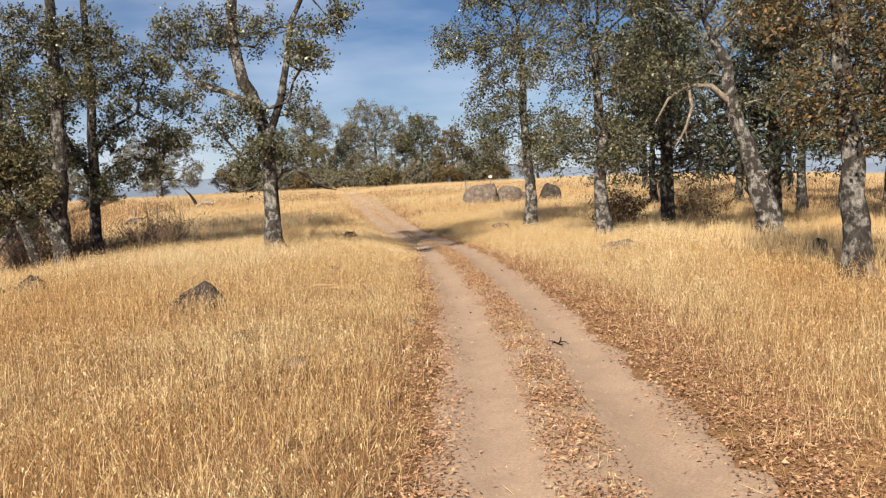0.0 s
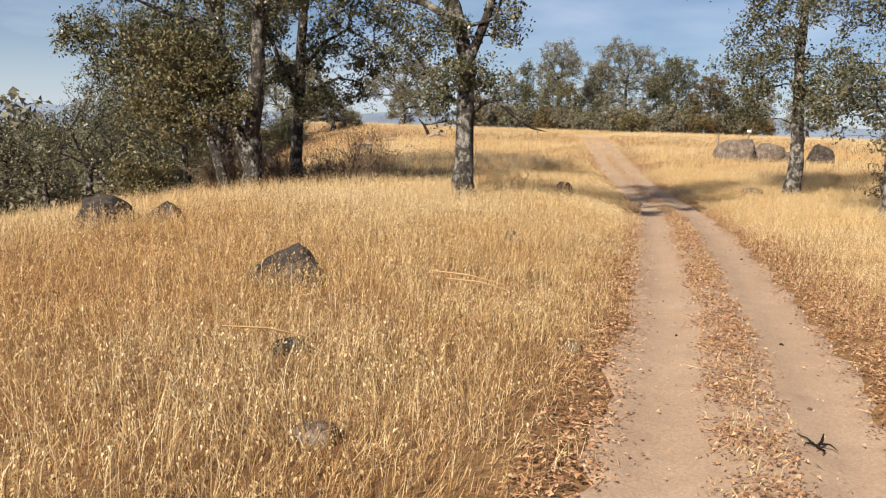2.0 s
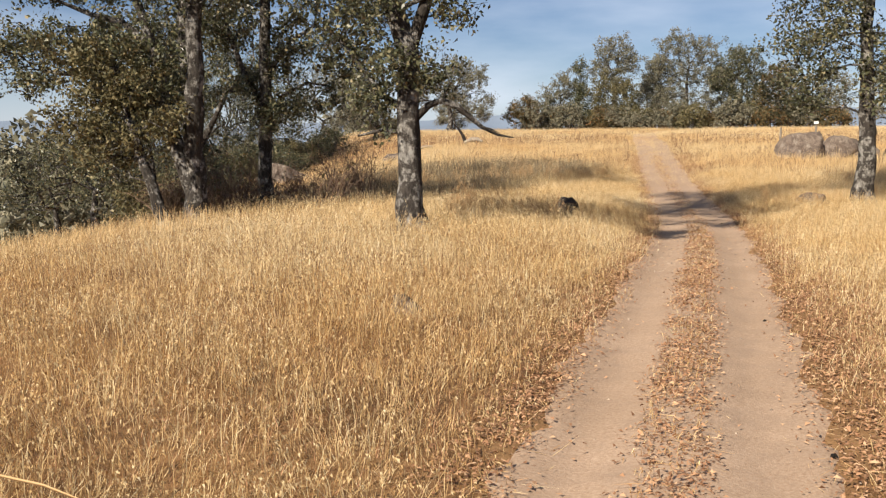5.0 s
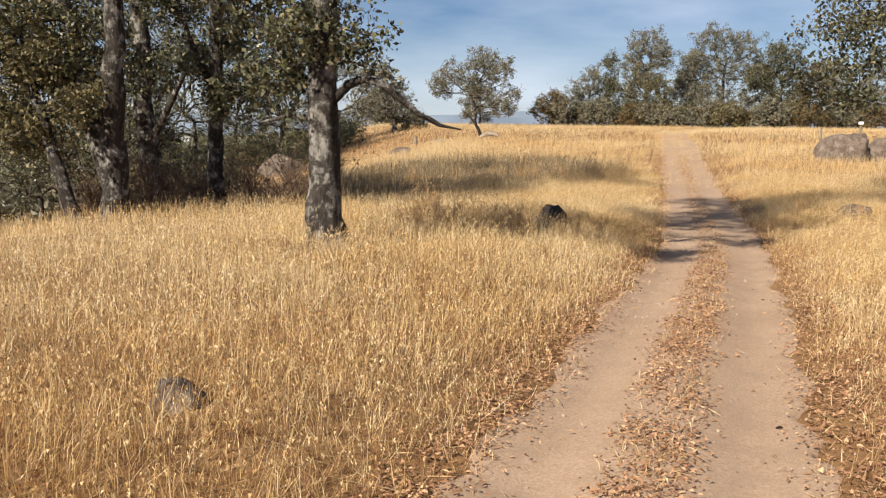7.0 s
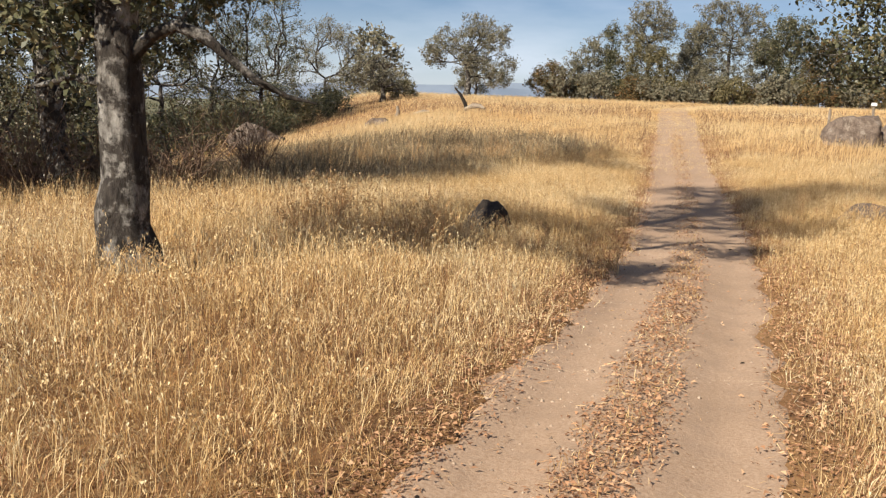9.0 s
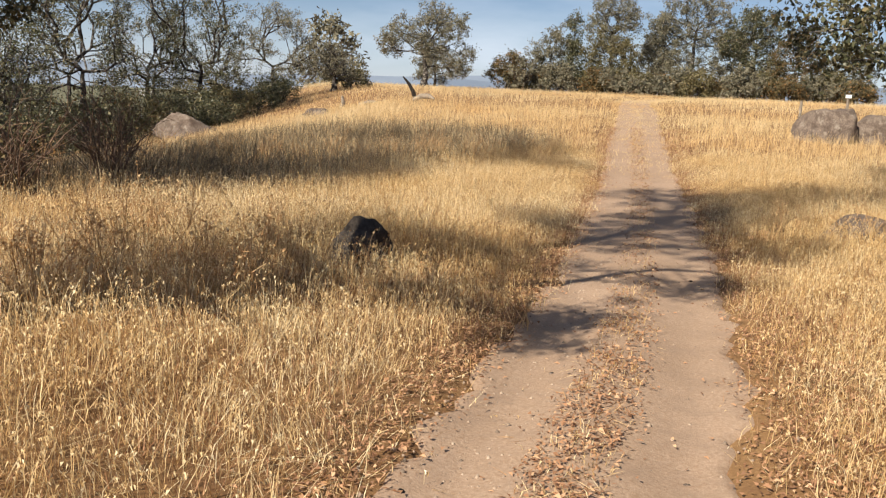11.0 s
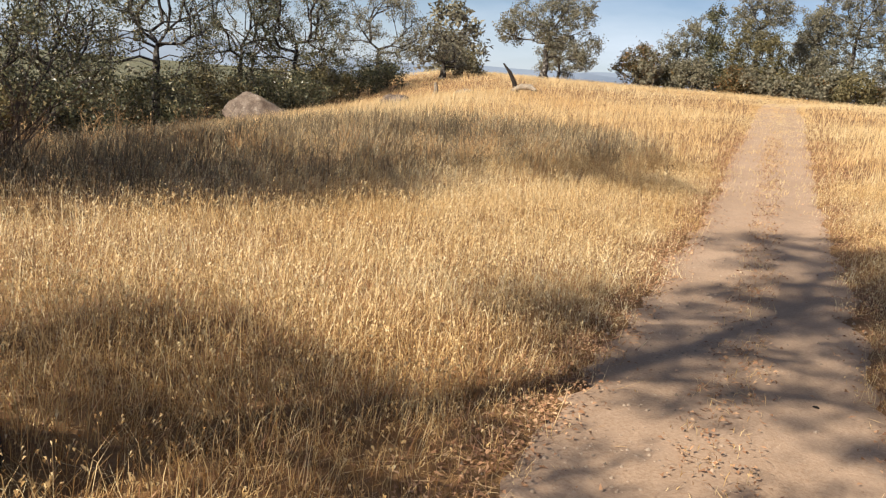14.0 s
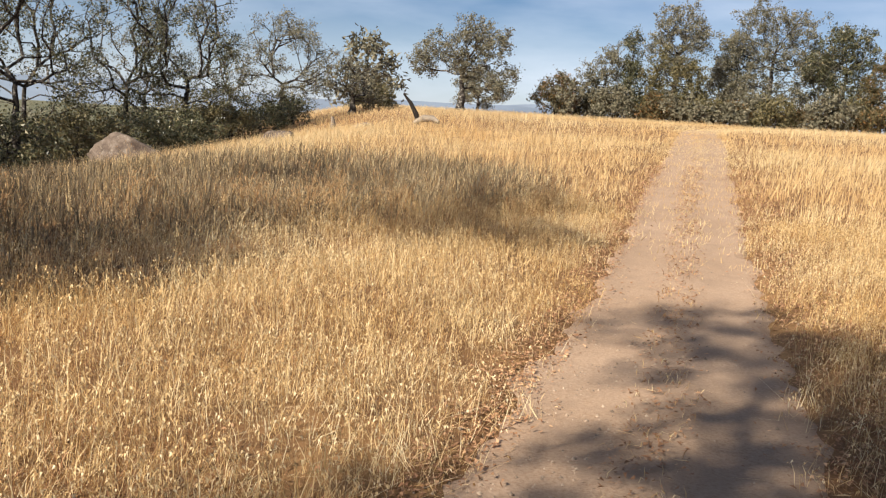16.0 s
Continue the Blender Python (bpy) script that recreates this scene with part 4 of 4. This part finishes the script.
for i in range(15):
    q = rs.random()
    weed(-3.3 + 2.2 * q + rs.uniform(-0.5, 0.5), 19.2 + 2.4 * q + rs.uniform(-0.7, 0.7), rs.uniform(0.28, 0.5), 1000 + i, M_STALK, "brown dry weed with pale seed heads")
for i in range(34):
    q = rs.random()
    weed(-11.0 + 7.0 * q + rs.uniform(-0.8, 0.8), 27.0 + 7.5 * q + rs.uniform(-1.6, 1.6), rs.uniform(0.4, 0.7), 1040 + i, M_STALK, "tall grey-brown weed in the tree shade", 12)
for i in range(14):
    weed(-3.3 + rs.uniform(-0.9, 0.7), 20.6 + rs.uniform(-0.6, 0.8), rs.uniform(0.35, 0.55), 1100 + i, M_STALK, "spindly dry weed with pale seed heads", 7)
for i in range(12):
    weed(0.75 + rs.uniform(0, 1.6), 26.5 + rs.uniform(0, 3.2), rs.uniform(0.25, 0.45), 1080 + i, M_STALK, "brown dry weed beside the track")

# ---------------------------------------------------------------- rocks


def rock(x, y, size, seed, mat, label, turn=0, sink=0.25, cuts=12, name="rock", deep=0.5, wedge=0.0, group="rocks in the grass"):
    rng = np.random.default_rng(seed)
    bm = bmesh.new()
    bmesh.ops.create_icosphere(bm, subdivisions=4 if size[0] > 0.1 else 2, radius=1)
    planes = []
    for i in range(cuts):
        d = rng.normal(0, 1, 3)
        d[2] = abs(d[2]) * 0.8
        planes.append((Vector(d / np.linalg.norm(d)), rng.uniform(deep, 0.88)))
    for vt in bm.verts:
        p = vt.co.copy()
        for d, far_ in planes:
            over = p.dot(d) - far_
            if over > 0:
                p -= d * over * 0.9
        p += p.normalized() * (0.10 * noise.noise(p * 2.1 + Vector((seed, 0, 0))) + 0.055 * noise.noise(p * 5 + Vector((0, seed, 0))) + 0.025 * noise.noise(p * 13))
        vt.co = Vector((p.x * size[0], p.y * size[1], p.z * size[2] * (1 + wedge * p.x)))
    for fc in bm.faces:
        fc.smooth = True
    me = bpy.data.meshes.new(name)
    bm.to_mesh(me)
    bm.free()
    me.materials.append(mat)
    ob = new(name, me)
    ob.matrix_world = pose(x, y, gz(x, y) + size[2] * (1 - 2 * sink), 0, 0, turn)
    return tagged(ob, label, "rock", group)


rock(-2.7, 9.4, (0.36, 0.22, 0.25), 23, M_ROCK, "dark angular rock half sunk in dry grass", 12, 0.3, wedge=0.5)
rock(-7.1, 12.9, (0.52, 0.45, 0.44), 4, M_ROCK, "dark boulder at the edge of the slope", 40, 0.4)
rock(-6.3, 13.1, (0.34, 0.3, 0.26), 5, M_ROCK, "small dark rock beside a boulder", 10, 0.4)
rock(-2.42, 21.9, (0.27, 0.28, 0.30), 6, M_ROCK, "domed dark rock beside the track", 0, 0.33, deep=0.7, wedge=0.2)
rock(-1.22, 6.6, (0.13, 0.12, 0.10), 7, M_ROCK_PALE, "small grey stone hidden in grass", 0, 0.45)
rock(-0.42, 8.97, (0.09, 0.08, 0.08), 24, M_ROCK_PALE, "small grey stone hidden in grass", 30, 0.42)
rock(-1.85, 7.7, (0.12, 0.10, 0.10), 25, M_ROCK, "small dark stone sunk in grass", 70, 0.46)
rock(-1.67, 13.05, (0.16, 0.15, 0.15), 8, M_ROCK_PALE, "small grey stone hidden in grass", 60, 0.44)
rock(1.72, 26.9, (0.4, 0.35, 0.26), 9, M_ROCK_PALE, "low rock in the golden grass", 15, 0.35)
rock(3.4, 16.2, (0.5, 0.35, 0.2), 10, M_ROCK_PALE, "low brownish rock in the grass", 0, 0.35)
rock(6.4, 14.8, (0.22, 0.2, 0.18), 12, M_ROCK, "dark stone under the oaks", 0, 0.38)
rock(-22.6, 45.8, (1.45, 1.1, 0.72), 13, M_ROCK_PALE, "large pale boulder on the slope edge", 30, 0.27, deep=0.52)
rock(-16.2, 45.5, (0.6, 0.45, 0.36), 14, M_ROCK_PALE, "low rock on the knoll", 0, 0.35)
OUT = "boulders of the outcrop"
rock(1.95, 42.6, (1.0, 0.8, 0.62), 15, M_ROCK_PALE, "broad grey boulder in an outcrop", 12, 0.25, group=OUT)
rock(3.2, 43.2, (0.95, 0.9, 0.66), 16, M_ROCK_PALE, "rounded grey boulder in an outcrop", 60, 0.25, group=OUT)
rock(2.3, 43.6, (0.8, 0.6, 0.8), 17, M_ROCK_PALE, "grey boulder behind the outcrop", 0, 0.25, group=OUT)
rock(4.2, 43.0, (0.6, 0.5, 0.5), 18, M_ROCK_PALE, "small grey boulder of an outcrop", 30, 0.3, group=OUT)
rock(5.3, 43.0, (0.75, 0.7, 0.62), 19, M_ROCK, "dark boulder at the end of an outcrop", 80, 0.25, group=OUT)

# ---------------------------------------------------------------- dead wood, posts, a far house


def log(pts, rad, mat, label, name="log", category="log"):
    v, f = tubes([(pts, rad)], 9)
    o = np.array(pts[0])
    ob = mesh_ob(name, v - o, f, mat, None, label, True)
    ob.location = o
    return tagged(ob, "", category)


def on(x, y, dz=0.0):
    return (x, y, gz(x, y) + dz)


log([on(-14.5, 51.0, 0.12), on(-14.1, 50.9, 0.24), on(-13.7, 50.8, 0.26), on(-13.4, 50.7, 0.16)], [0.07, 0.12, 0.11, 0.06], M_DEAD, "bleached fallen log on the knoll")
log([on(-14.6, 51.6, -0.1), on(-14.75, 51.6, 0.4), on(-15.0, 51.6, 0.8), on(-15.3, 51.6, 1.15)], [0.12, 0.09, 0.07, 0.03], M_CHAR, "dark leaning stump on the knoll", "stump", "stump")
log([on(-18.6, 52.0, -0.1), on(-18.5, 52.0, 0.3), on(-18.55, 52.0, 0.6)], [0.13, 0.1, 0.05], M_DEAD, "broken bleached stump on the knoll", "stump", "stump")
log([on(-17.8, 52.3, 0.08), on(-17.2, 52.2, 0.16), on(-16.8, 52.1, 0.12)], [0.07, 0.09, 0.05], M_DEAD, "short bleached log lying in grass")


def post(x, y, tall, white):
    root = new("fence_post")
    root.location = on(x, y)
    bm = bmesh.new()
    bmesh.ops.create_cone(bm, cap_ends=True, segments=8, radius1=0.05, radius2=0.042, depth=tall + 0.2, matrix=Matrix.Translation((0, 0, (tall - 0.2) / 2)))
    part("shaft", bm, M_DEAD, root)
    if white:
        bm = bmesh.new()
        bmesh.ops.create_cube(bm, size=1, matrix=Matrix.LocRotScale((0, -0.06, tall - 0.06), None, (0.17, 0.03, 0.1)))
        part("plate", bm, M_WHITE, root, "small white plate")
    return tagged(root, "weathered wooden post with a white plate" if white else "weathered wooden post in the grass", "post", "posts by the outcrop")


post(1.2, 44.2, 1.05, False)
post(2.5, 44.6, 1.25, True)


def far_house(x, y, turn):
    root = new("house")
    root.matrix_world = pose(x, y, gz(x, y), 0, 0, turn)
    bm = bmesh.new()
    bmesh.ops.create_cube(bm, size=1, matrix=Matrix.LocRotScale((0, 0, 1.3), None, (12, 6, 3)))
    part("wall", bm, M_WHITE, root)
    bm = bmesh.new()
    ring = [bm.verts.new(p) for p in ((-6.4, -3.4, 2.8), (6.4, -3.4, 2.8), (6.4, 3.4, 2.8), (-6.4, 3.4, 2.8), (-6.4, 0, 4.3), (6.4, 0, 4.3))]
    for q in ((0, 1, 5, 4), (2, 3, 4, 5), (0, 4, 3), (1, 2, 5), (3, 2, 1, 0)):
        bm.faces.new([ring[i] for i in q])
    part("roof", bm, M_ROOF, root, "pale metal roof")
    for i in range(4):
        bm = bmesh.new()
        bmesh.ops.create_cube(bm, size=1, matrix=Matrix.LocRotScale((-4.2 + 2.8 * i, -3.01, 1.6), None, (1.1, 0.06, 1.1)))
        part("window", bm, M_CHAR, root)
    return tagged(root, "low white house far down in the valley", "house")


house = far_house(-892, 1081, 40)
house.scale = (1.8, 1.8, 1.8)


# ---------------------------------------------------------------- grass and litter
G = np.random.default_rng(77)


def field(n, box, keep):
    """Random places in a box, thinned by the share kept at each."""
    x, y = G.uniform(box[0], box[1], n), G.uniform(box[2], box[3], n)
    k_ = G.uniform(0, 1, n) < keep(x, y)
    return x[k_], y[k_]


def grass_share(x, y):
    """How thick the grass stands: none in the ruts, thin on the verge and the middle strip."""
    off = np.abs(x - track_x(y))
    verge = np.interp(y, [0, 8, 14, 24, 36, 46, 56, 66], [0.84, 0.77, 0.66, 0.64, 0.64, 0.66, 0.62, 0.4]) + 0.20 * wave(x, y, 1.6, 0.7) + 0.13 * wave(x, y, 0.6, 1.9)
    right = x > track_x(y)
    verge = verge + np.where(right, np.interp(y, [0, 12, 18, 27], [0.3, 0.25, 0.1, 0.02]), 0)
    edge = np.clip((off - verge) / np.where(right & (y < 16), 0.95, 0.6), 0, 1) ** 1.3
    patchy = 0.72 + 0.32 * wave(x, y, 2.3, 0.8) + 0.25 * wave(x, y, 0.7, 2.8) + 0.35 * wave(x, y, 0.27, 1.2)
    return np.clip(edge * patchy, 0, 1)


def blades(name, x, y, tall, width, mat, label, heads, flop=0.35, segs=2):
    """Bent ribbons, with a nodding seed head on some."""
    n = len(x)
    z = ground_z(x, y) - 0.01
    a = 4.0 * wave(x, y, 1.7, 0.6) + 2.6 * wave(x, y, 0.45, 1.4) + G.normal(0, 1.0, n)      # tufts lean together
    h = tall * G.uniform(0.5, 1.2, n) * (1 + 0.22 * wave(x, y, 0.38, 0.9))
    bend = np.abs(G.normal(0, flop, n)) + 0.06
    dx, dy = np.cos(a), np.sin(a)
    sa = G.uniform(0, 6.283, n)
    sx, sy = np.cos(sa) * width / 2, np.sin(sa) * width / 2
    p0 = np.stack([x, y, z], -1)
    side = np.stack([sx, sy, 0 * sx], -1)
    mid = p0 + np.stack([dx * bend * h * 0.3, dy * bend * h * 0.3, h * 0.6], -1)
    reach = np.sqrt(np.maximum(0.05, 1 - bend ** 2 * 0.6))
    tip = p0 + np.stack([dx * bend * h, dy * bend * h, h * reach], -1)
    v = np.stack([p0, mid + side, mid - side, tip], 1)
    base = np.arange(n)[:, None] * 4
    f = np.concatenate([base + np.array([[0, 1, 2]]), base + np.array([[2, 1, 3]])], 0)
    if segs == 1:
        v = np.stack([p0 - side, p0 + side, tip], 1)
        f = np.arange(3 * n).reshape(n, 3)
    vs, fs = [v.reshape(-1, 3)], [f]
    if heads:
        pick = np.nonzero(G.uniform(0, 1, n) < heads)[0]
        m_ = len(pick)
        t0 = tip[pick]
        first_v = n * (3 if segs == 1 else 4)
        for drop in (0.0, 0.16, 0.30):
            c = t0 + (mid[pick] - t0) * drop * 0.6 + G.normal(0, 0.006, (m_, 3))
            wa = G.uniform(0, 6.283, m_)
            w3 = np.stack([np.cos(wa), np.sin(wa), 0 * wa], -1) * G.uniform(0.003, 0.0062, m_)[:, None]
            hang = np.stack([dx[pick] * 0.008, dy[pick] * 0.008, G.uniform(-0.02, -0.008, m_)], -1)
            vs.append(np.stack([c - w3, c + w3, c + hang], 1).reshape(-1, 3))
            fs.append(first_v + np.arange(3 * m_).reshape(m_, 3))
            first_v += 3 * m_
    ob = mesh_ob(name, np.concatenate(vs), np.concatenate(fs), mat, None, label)
    return tagged(ob, "", "grass", "", "stuff")


def weedy_shade(x, y):
    """The stretch on the slope side where grey-brown weeds stand in place of the straw. Its outline and dark colour
    also stand for tree shade.
    """
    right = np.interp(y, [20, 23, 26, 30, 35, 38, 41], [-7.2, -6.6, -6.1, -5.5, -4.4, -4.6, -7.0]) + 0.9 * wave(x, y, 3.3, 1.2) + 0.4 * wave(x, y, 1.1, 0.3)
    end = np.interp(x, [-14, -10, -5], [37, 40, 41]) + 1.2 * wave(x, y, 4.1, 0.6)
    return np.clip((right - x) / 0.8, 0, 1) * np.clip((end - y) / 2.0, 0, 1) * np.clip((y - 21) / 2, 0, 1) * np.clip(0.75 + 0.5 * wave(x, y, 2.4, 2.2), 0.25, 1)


def patch_height(x, y):
    low = np.interp(np.abs(x - track_x(y)), [0.8, 2.2], [0.45, 1.0])
    return low * (0.285 + 0.08 * wave(x, y, 3.7, 0.3) + 0.07 * wave(x, y, 1.1, 1.9))


def near_share(x, y):
    off = x - track_x(y)
    return grass_share(x, y) * np.clip(1.45 - np.abs(off) / 6.5, 0.3, 1) * (1 - 0.75 * weedy_shade(x, y))


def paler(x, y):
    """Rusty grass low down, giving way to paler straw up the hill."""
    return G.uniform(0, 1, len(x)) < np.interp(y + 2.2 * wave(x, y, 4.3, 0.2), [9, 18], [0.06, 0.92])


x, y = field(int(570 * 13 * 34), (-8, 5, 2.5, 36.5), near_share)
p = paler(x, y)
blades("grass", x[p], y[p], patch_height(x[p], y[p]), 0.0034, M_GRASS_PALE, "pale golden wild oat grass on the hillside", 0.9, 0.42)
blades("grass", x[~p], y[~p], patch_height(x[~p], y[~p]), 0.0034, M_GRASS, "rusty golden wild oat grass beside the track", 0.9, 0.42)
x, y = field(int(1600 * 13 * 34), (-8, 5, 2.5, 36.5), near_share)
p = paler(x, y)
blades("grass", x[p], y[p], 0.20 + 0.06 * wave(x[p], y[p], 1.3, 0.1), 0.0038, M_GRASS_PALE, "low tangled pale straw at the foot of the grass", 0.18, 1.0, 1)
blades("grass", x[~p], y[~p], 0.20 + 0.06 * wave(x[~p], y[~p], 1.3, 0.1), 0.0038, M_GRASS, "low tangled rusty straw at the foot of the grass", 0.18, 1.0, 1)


def strip_share(x, y):
    off = np.abs(x - track_x(y))
    return np.exp(-(off / 0.17) ** 4) * np.clip(0.55 + 0.6 * wave(x, y, 1.9, 0.5) + 0.3 * wave(x, y, 0.5, 1.5), 0, 1) * np.clip((26 - y) / 5, 0.3, 1)


def worn_share(x, y):
    off = np.abs(x - track_x(y))
    return np.where(off < 1.1, np.clip(0.35 + 0.4 * wave(x, y, 2.1, 0.9) + 0.4 * np.exp(-(off / 0.25) ** 2) + 0.5 * np.clip((off - 0.6) / 0.3, 0, 1), 0, 1), 0) * np.clip((y - 30) / 10, 0, 1)


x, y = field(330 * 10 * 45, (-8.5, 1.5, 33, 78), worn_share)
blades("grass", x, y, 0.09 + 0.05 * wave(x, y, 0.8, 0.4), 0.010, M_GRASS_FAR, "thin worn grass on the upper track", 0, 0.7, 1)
x, y = field(int(900 * 5 * 40), (-4, 1.5, 2.5, 44), strip_share)
blades("grass", x, y, 0.07 + 0 * x, 0.005, M_GRASS, "short dry grass on the strip between the ruts", 0.1, 0.8)


def mid_share(x, y):
    inside = (x > -8) & (x < 5) & (y > 2.5) & (y < 36.5)
    return grass_share(x, y) * np.where(inside, 0.0, 1.0) * (1 - 0.75 * weedy_shade(x, y))


# weeds that also carry the shaded band below the left oaks as colour
x, y = field(220 * 11 * 21, (-15, -4, 21, 42), weedy_shade)
blades("weeds", x, y, 0.36 + 0.12 * wave(x, y, 1.3, 0.8), 0.009, M_WEEDS_SHADED, "grey-brown dry weeds on the slope, tree shade in their colour", 0.6, 0.45)
x, y = field(330 * 11 * 21, (-15, -4, 21, 42), weedy_shade)
blades("weeds", x, y, 0.17 + 0.05 * wave(x, y, 0.9, 0.8), 0.012, M_WEEDS_SHADED, "low tangle of grey-brown weeds, darkened for tree shade", 0, 0.9, 1)
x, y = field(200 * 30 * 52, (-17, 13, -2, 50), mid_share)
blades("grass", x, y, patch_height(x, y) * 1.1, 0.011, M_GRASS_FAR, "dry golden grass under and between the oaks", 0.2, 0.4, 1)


def far_share(x, y):
    inside = (x > -17) & (x < 13) & (y < 50)
    return grass_share(x, y) * np.where(inside, 0.0, 1.0)


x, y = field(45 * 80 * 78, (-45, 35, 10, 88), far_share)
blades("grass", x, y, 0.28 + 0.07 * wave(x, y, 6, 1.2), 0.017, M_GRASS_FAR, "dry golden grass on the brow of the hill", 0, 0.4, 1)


# rusty stubble filling the verges
def stubble_share(x, y):
    off = np.abs(x - track_x(y))
    inner = np.interp(y, [0, 8, 14, 26], [0.86, 0.82, 0.72, 0.7]) + 0.1 * wave(x, y, 1.1, 0.7)
    return np.clip((off - inner) / 0.35, 0, 1) * np.clip((3.4 - off) / 1.2, 0, 1) * np.clip(0.7 + 0.4 * wave(x, y, 0.8, 0.5), 0.2, 1)


x, y = field(int(1500 * 7.5 * 24), (-4, 3.5, 2.5, 26.5), stubble_share)
p = G.uniform(0, 1, len(x)) < 0.35
blades("grass", x[p], y[p], 0.11 + 0 * x[p], 0.0065, M_LITTER, "rusty dry stubble along the verges", 0, 1.0, 1)
blades("grass", x[~p], y[~p], 0.12 + 0 * x[~p], 0.0055, M_GRASS, "short golden stubble along the verges", 0, 1.0, 1)


# straw lying flat, and oak leaves dropped along the verges
def flat_share(x, y):
    off = x - track_x(y)
    mid = np.exp(-(off / 0.2) ** 4) * np.clip((24 - y) / 6, 0.2, 1) * np.clip(0.6 + 0.7 * wave(x, y, 1.4, 2.5), 0.1, 1)
    left = np.exp(-((off + 0.86) / 0.17) ** 2) * np.interp(y, [12, 26], [1, 0.7])
    right = np.exp(-((off - 1.15) / 0.42) ** 4) * np.interp(y, [10, 18, 26], [1, 0.6, 0.45])
    return np.clip((left + right) * np.clip(0.65 + 0.6 * wave(x, y, 0.9, 1.1), 0.15, 1) + 0.9 * mid + 0.0022, 0, 1)


def lying(name, n, mat, label, length, width, share, category, corners=4):
    x, y = field(n, (-4.6, 3.0, 2.5, 44), share)
    n = len(x)
    a = G.uniform(0, 6.283, n)
    l_ = length * G.uniform(0.4, 1.5, n)
    z = ground_z(x, y) + 0.008 + G.uniform(0, 0.025, n)
    d = np.stack([np.cos(a) * l_ / 2, np.sin(a) * l_ / 2, G.normal(0, 0.12, n) * l_], -1)
    s = np.stack([-np.sin(a), np.cos(a), G.normal(0, 0.35, n)], -1) * (width * G.uniform(0.6, 1.4, n) / 2)[:, None]
    c = np.stack([x, y, z], -1)
    curl = np.zeros((n, 3))
    curl[:, 2] = width * G.uniform(0, 0.5, n)
    v = np.stack([c - d, c + s * (4 / corners) + curl, c + d, c - s + curl][:corners], 1).reshape(-1, 3)
    ob = mesh_ob(name, v, np.arange(corners * n).reshape(n, corners), mat, None, label)
    return tagged(ob, "", category, "", "stuff")


lying("fallen_leaves", 1400000, M_LITTER, "rust-brown fallen oak leaves along the verges", 0.028, 0.018, flat_share, "fallen leaves", 3)
lying("straw", 230000, M_STALK, "loose straw trodden flat beside the ruts", 0.10, 0.0042, flat_share, "straw", 3)


# pebbles in the dust
def pebbles(n):
    vs, fs, b_ = [], [], 0
    y = np.where(G.uniform(0, 1, n) < 0.6, G.uniform(16, 30, n), G.uniform(2.5, 46, n))
    x = track_x(y) + np.where((y > 15) & (G.uniform(0, 1, n) < 0.75), G.normal(-0.35, 0.25, n), G.uniform(-0.95, 0.95, n))
    z = ground_z(x, y)
    oct_ = np.array([(1, 0, 0), (-1, 0, 0), (0, 1, 0), (0, -1, 0), (0, 0, 1), (0, 0, -1)], float)
    of = np.array([(0, 2, 4), (2, 1, 4), (1, 3, 4), (3, 0, 4), (2, 0, 5), (1, 2, 5), (3, 1, 5), (0, 3, 5)])
    s = 0.006 + 0.012 * G.uniform(0, 1, n) ** 4
    v = np.stack([x, y, z], -1)[:, None, :] + oct_[None] * s[:, None, None] * G.uniform(0.6, 1.3, (n, 6, 1))
    f = (np.arange(n) * 6)[:, None, None] + of[None]
    ob = mesh_ob("gravel", v.reshape(-1, 3), f.reshape(-1, 3), M_GRAVEL, None, "small pebbles scattered over the dusty track")
    return tagged(ob, "", "gravel", "", "stuff")


pebbles(5500)
for p, q in (((-1.42, 9.03), (-0.89, 9.03)), ((-1.86, 6.98), (-1.48, 7.18)), ((-1.26, 8.86), (-0.84, 8.90))):
    a_, b_ = on(p[0], p[1], 0.31), on(q[0], q[1], 0.29)
    m_ = tuple((u + w) / 2 + (0.02 if i == 2 else 0) for i, (u, w) in enumerate(zip(a_, b_)))
    log([a_, m_, b_], [0.005, 0.006, 0.003], M_STALK, "long pale dry stalk bent over the grass", "stalk", "stalk")

# loose stones, cones and a black twig on the track
rc = random.Random(21)
for i in range(26):
    y = rc.uniform(4, 28)
    x = float(track_x(np.array([y]))[0]) + rc.choice([-1, 1]) * rc.uniform(0.25, 0.85)
    rock(x, y, (rc.uniform(0.012, 0.024), rc.uniform(0.010, 0.02), rc.uniform(0.008, 0.014)), 900 + i, M_CHAR if i % 2 else M_ROCK_PALE, "dark clod lying on the dusty track" if i % 2 else "small pale stone lying on the track", rc.uniform(0, 360), 0.3, 6, "stone", group="stones on the track")

tw = on(0.97, 7.75)
twig = new("twig")
twig.location = tw
twig.scale = (0.5, 0.5, 0.55)
v, f = tubes([([(0, 0, 0.012), (0.05, 0.03, 0.06), (0.06, 0.05, 0.13)], [0.016, 0.02, 0.008]), ([(0, 0, 0.02), (-0.08, 0.12, 0.05), (-0.2, 0.34, 0.03)], [0.012, 0.008, 0.004]),
              ([(0, 0, 0.02), (0.06, -0.09, 0.02), (0.03, -0.2, 0.012)], [0.015, 0.012, 0.005]), ([(0.02, 0, 0.05), (0.12, 0.01, 0.05), (0.19, -0.03, 0.01)], [0.012, 0.01, 0.004]), ([(0, 0, 0.03), (-0.1, -0.02, 0.05), (-0.14, -0.05, 0.01)], [0.012, 0.01, 0.004])], 7)
mesh_ob("stem", v, f, M_CHAR, twig, "", True)
tagged(twig, "black forked twig lying on the track", "twig")
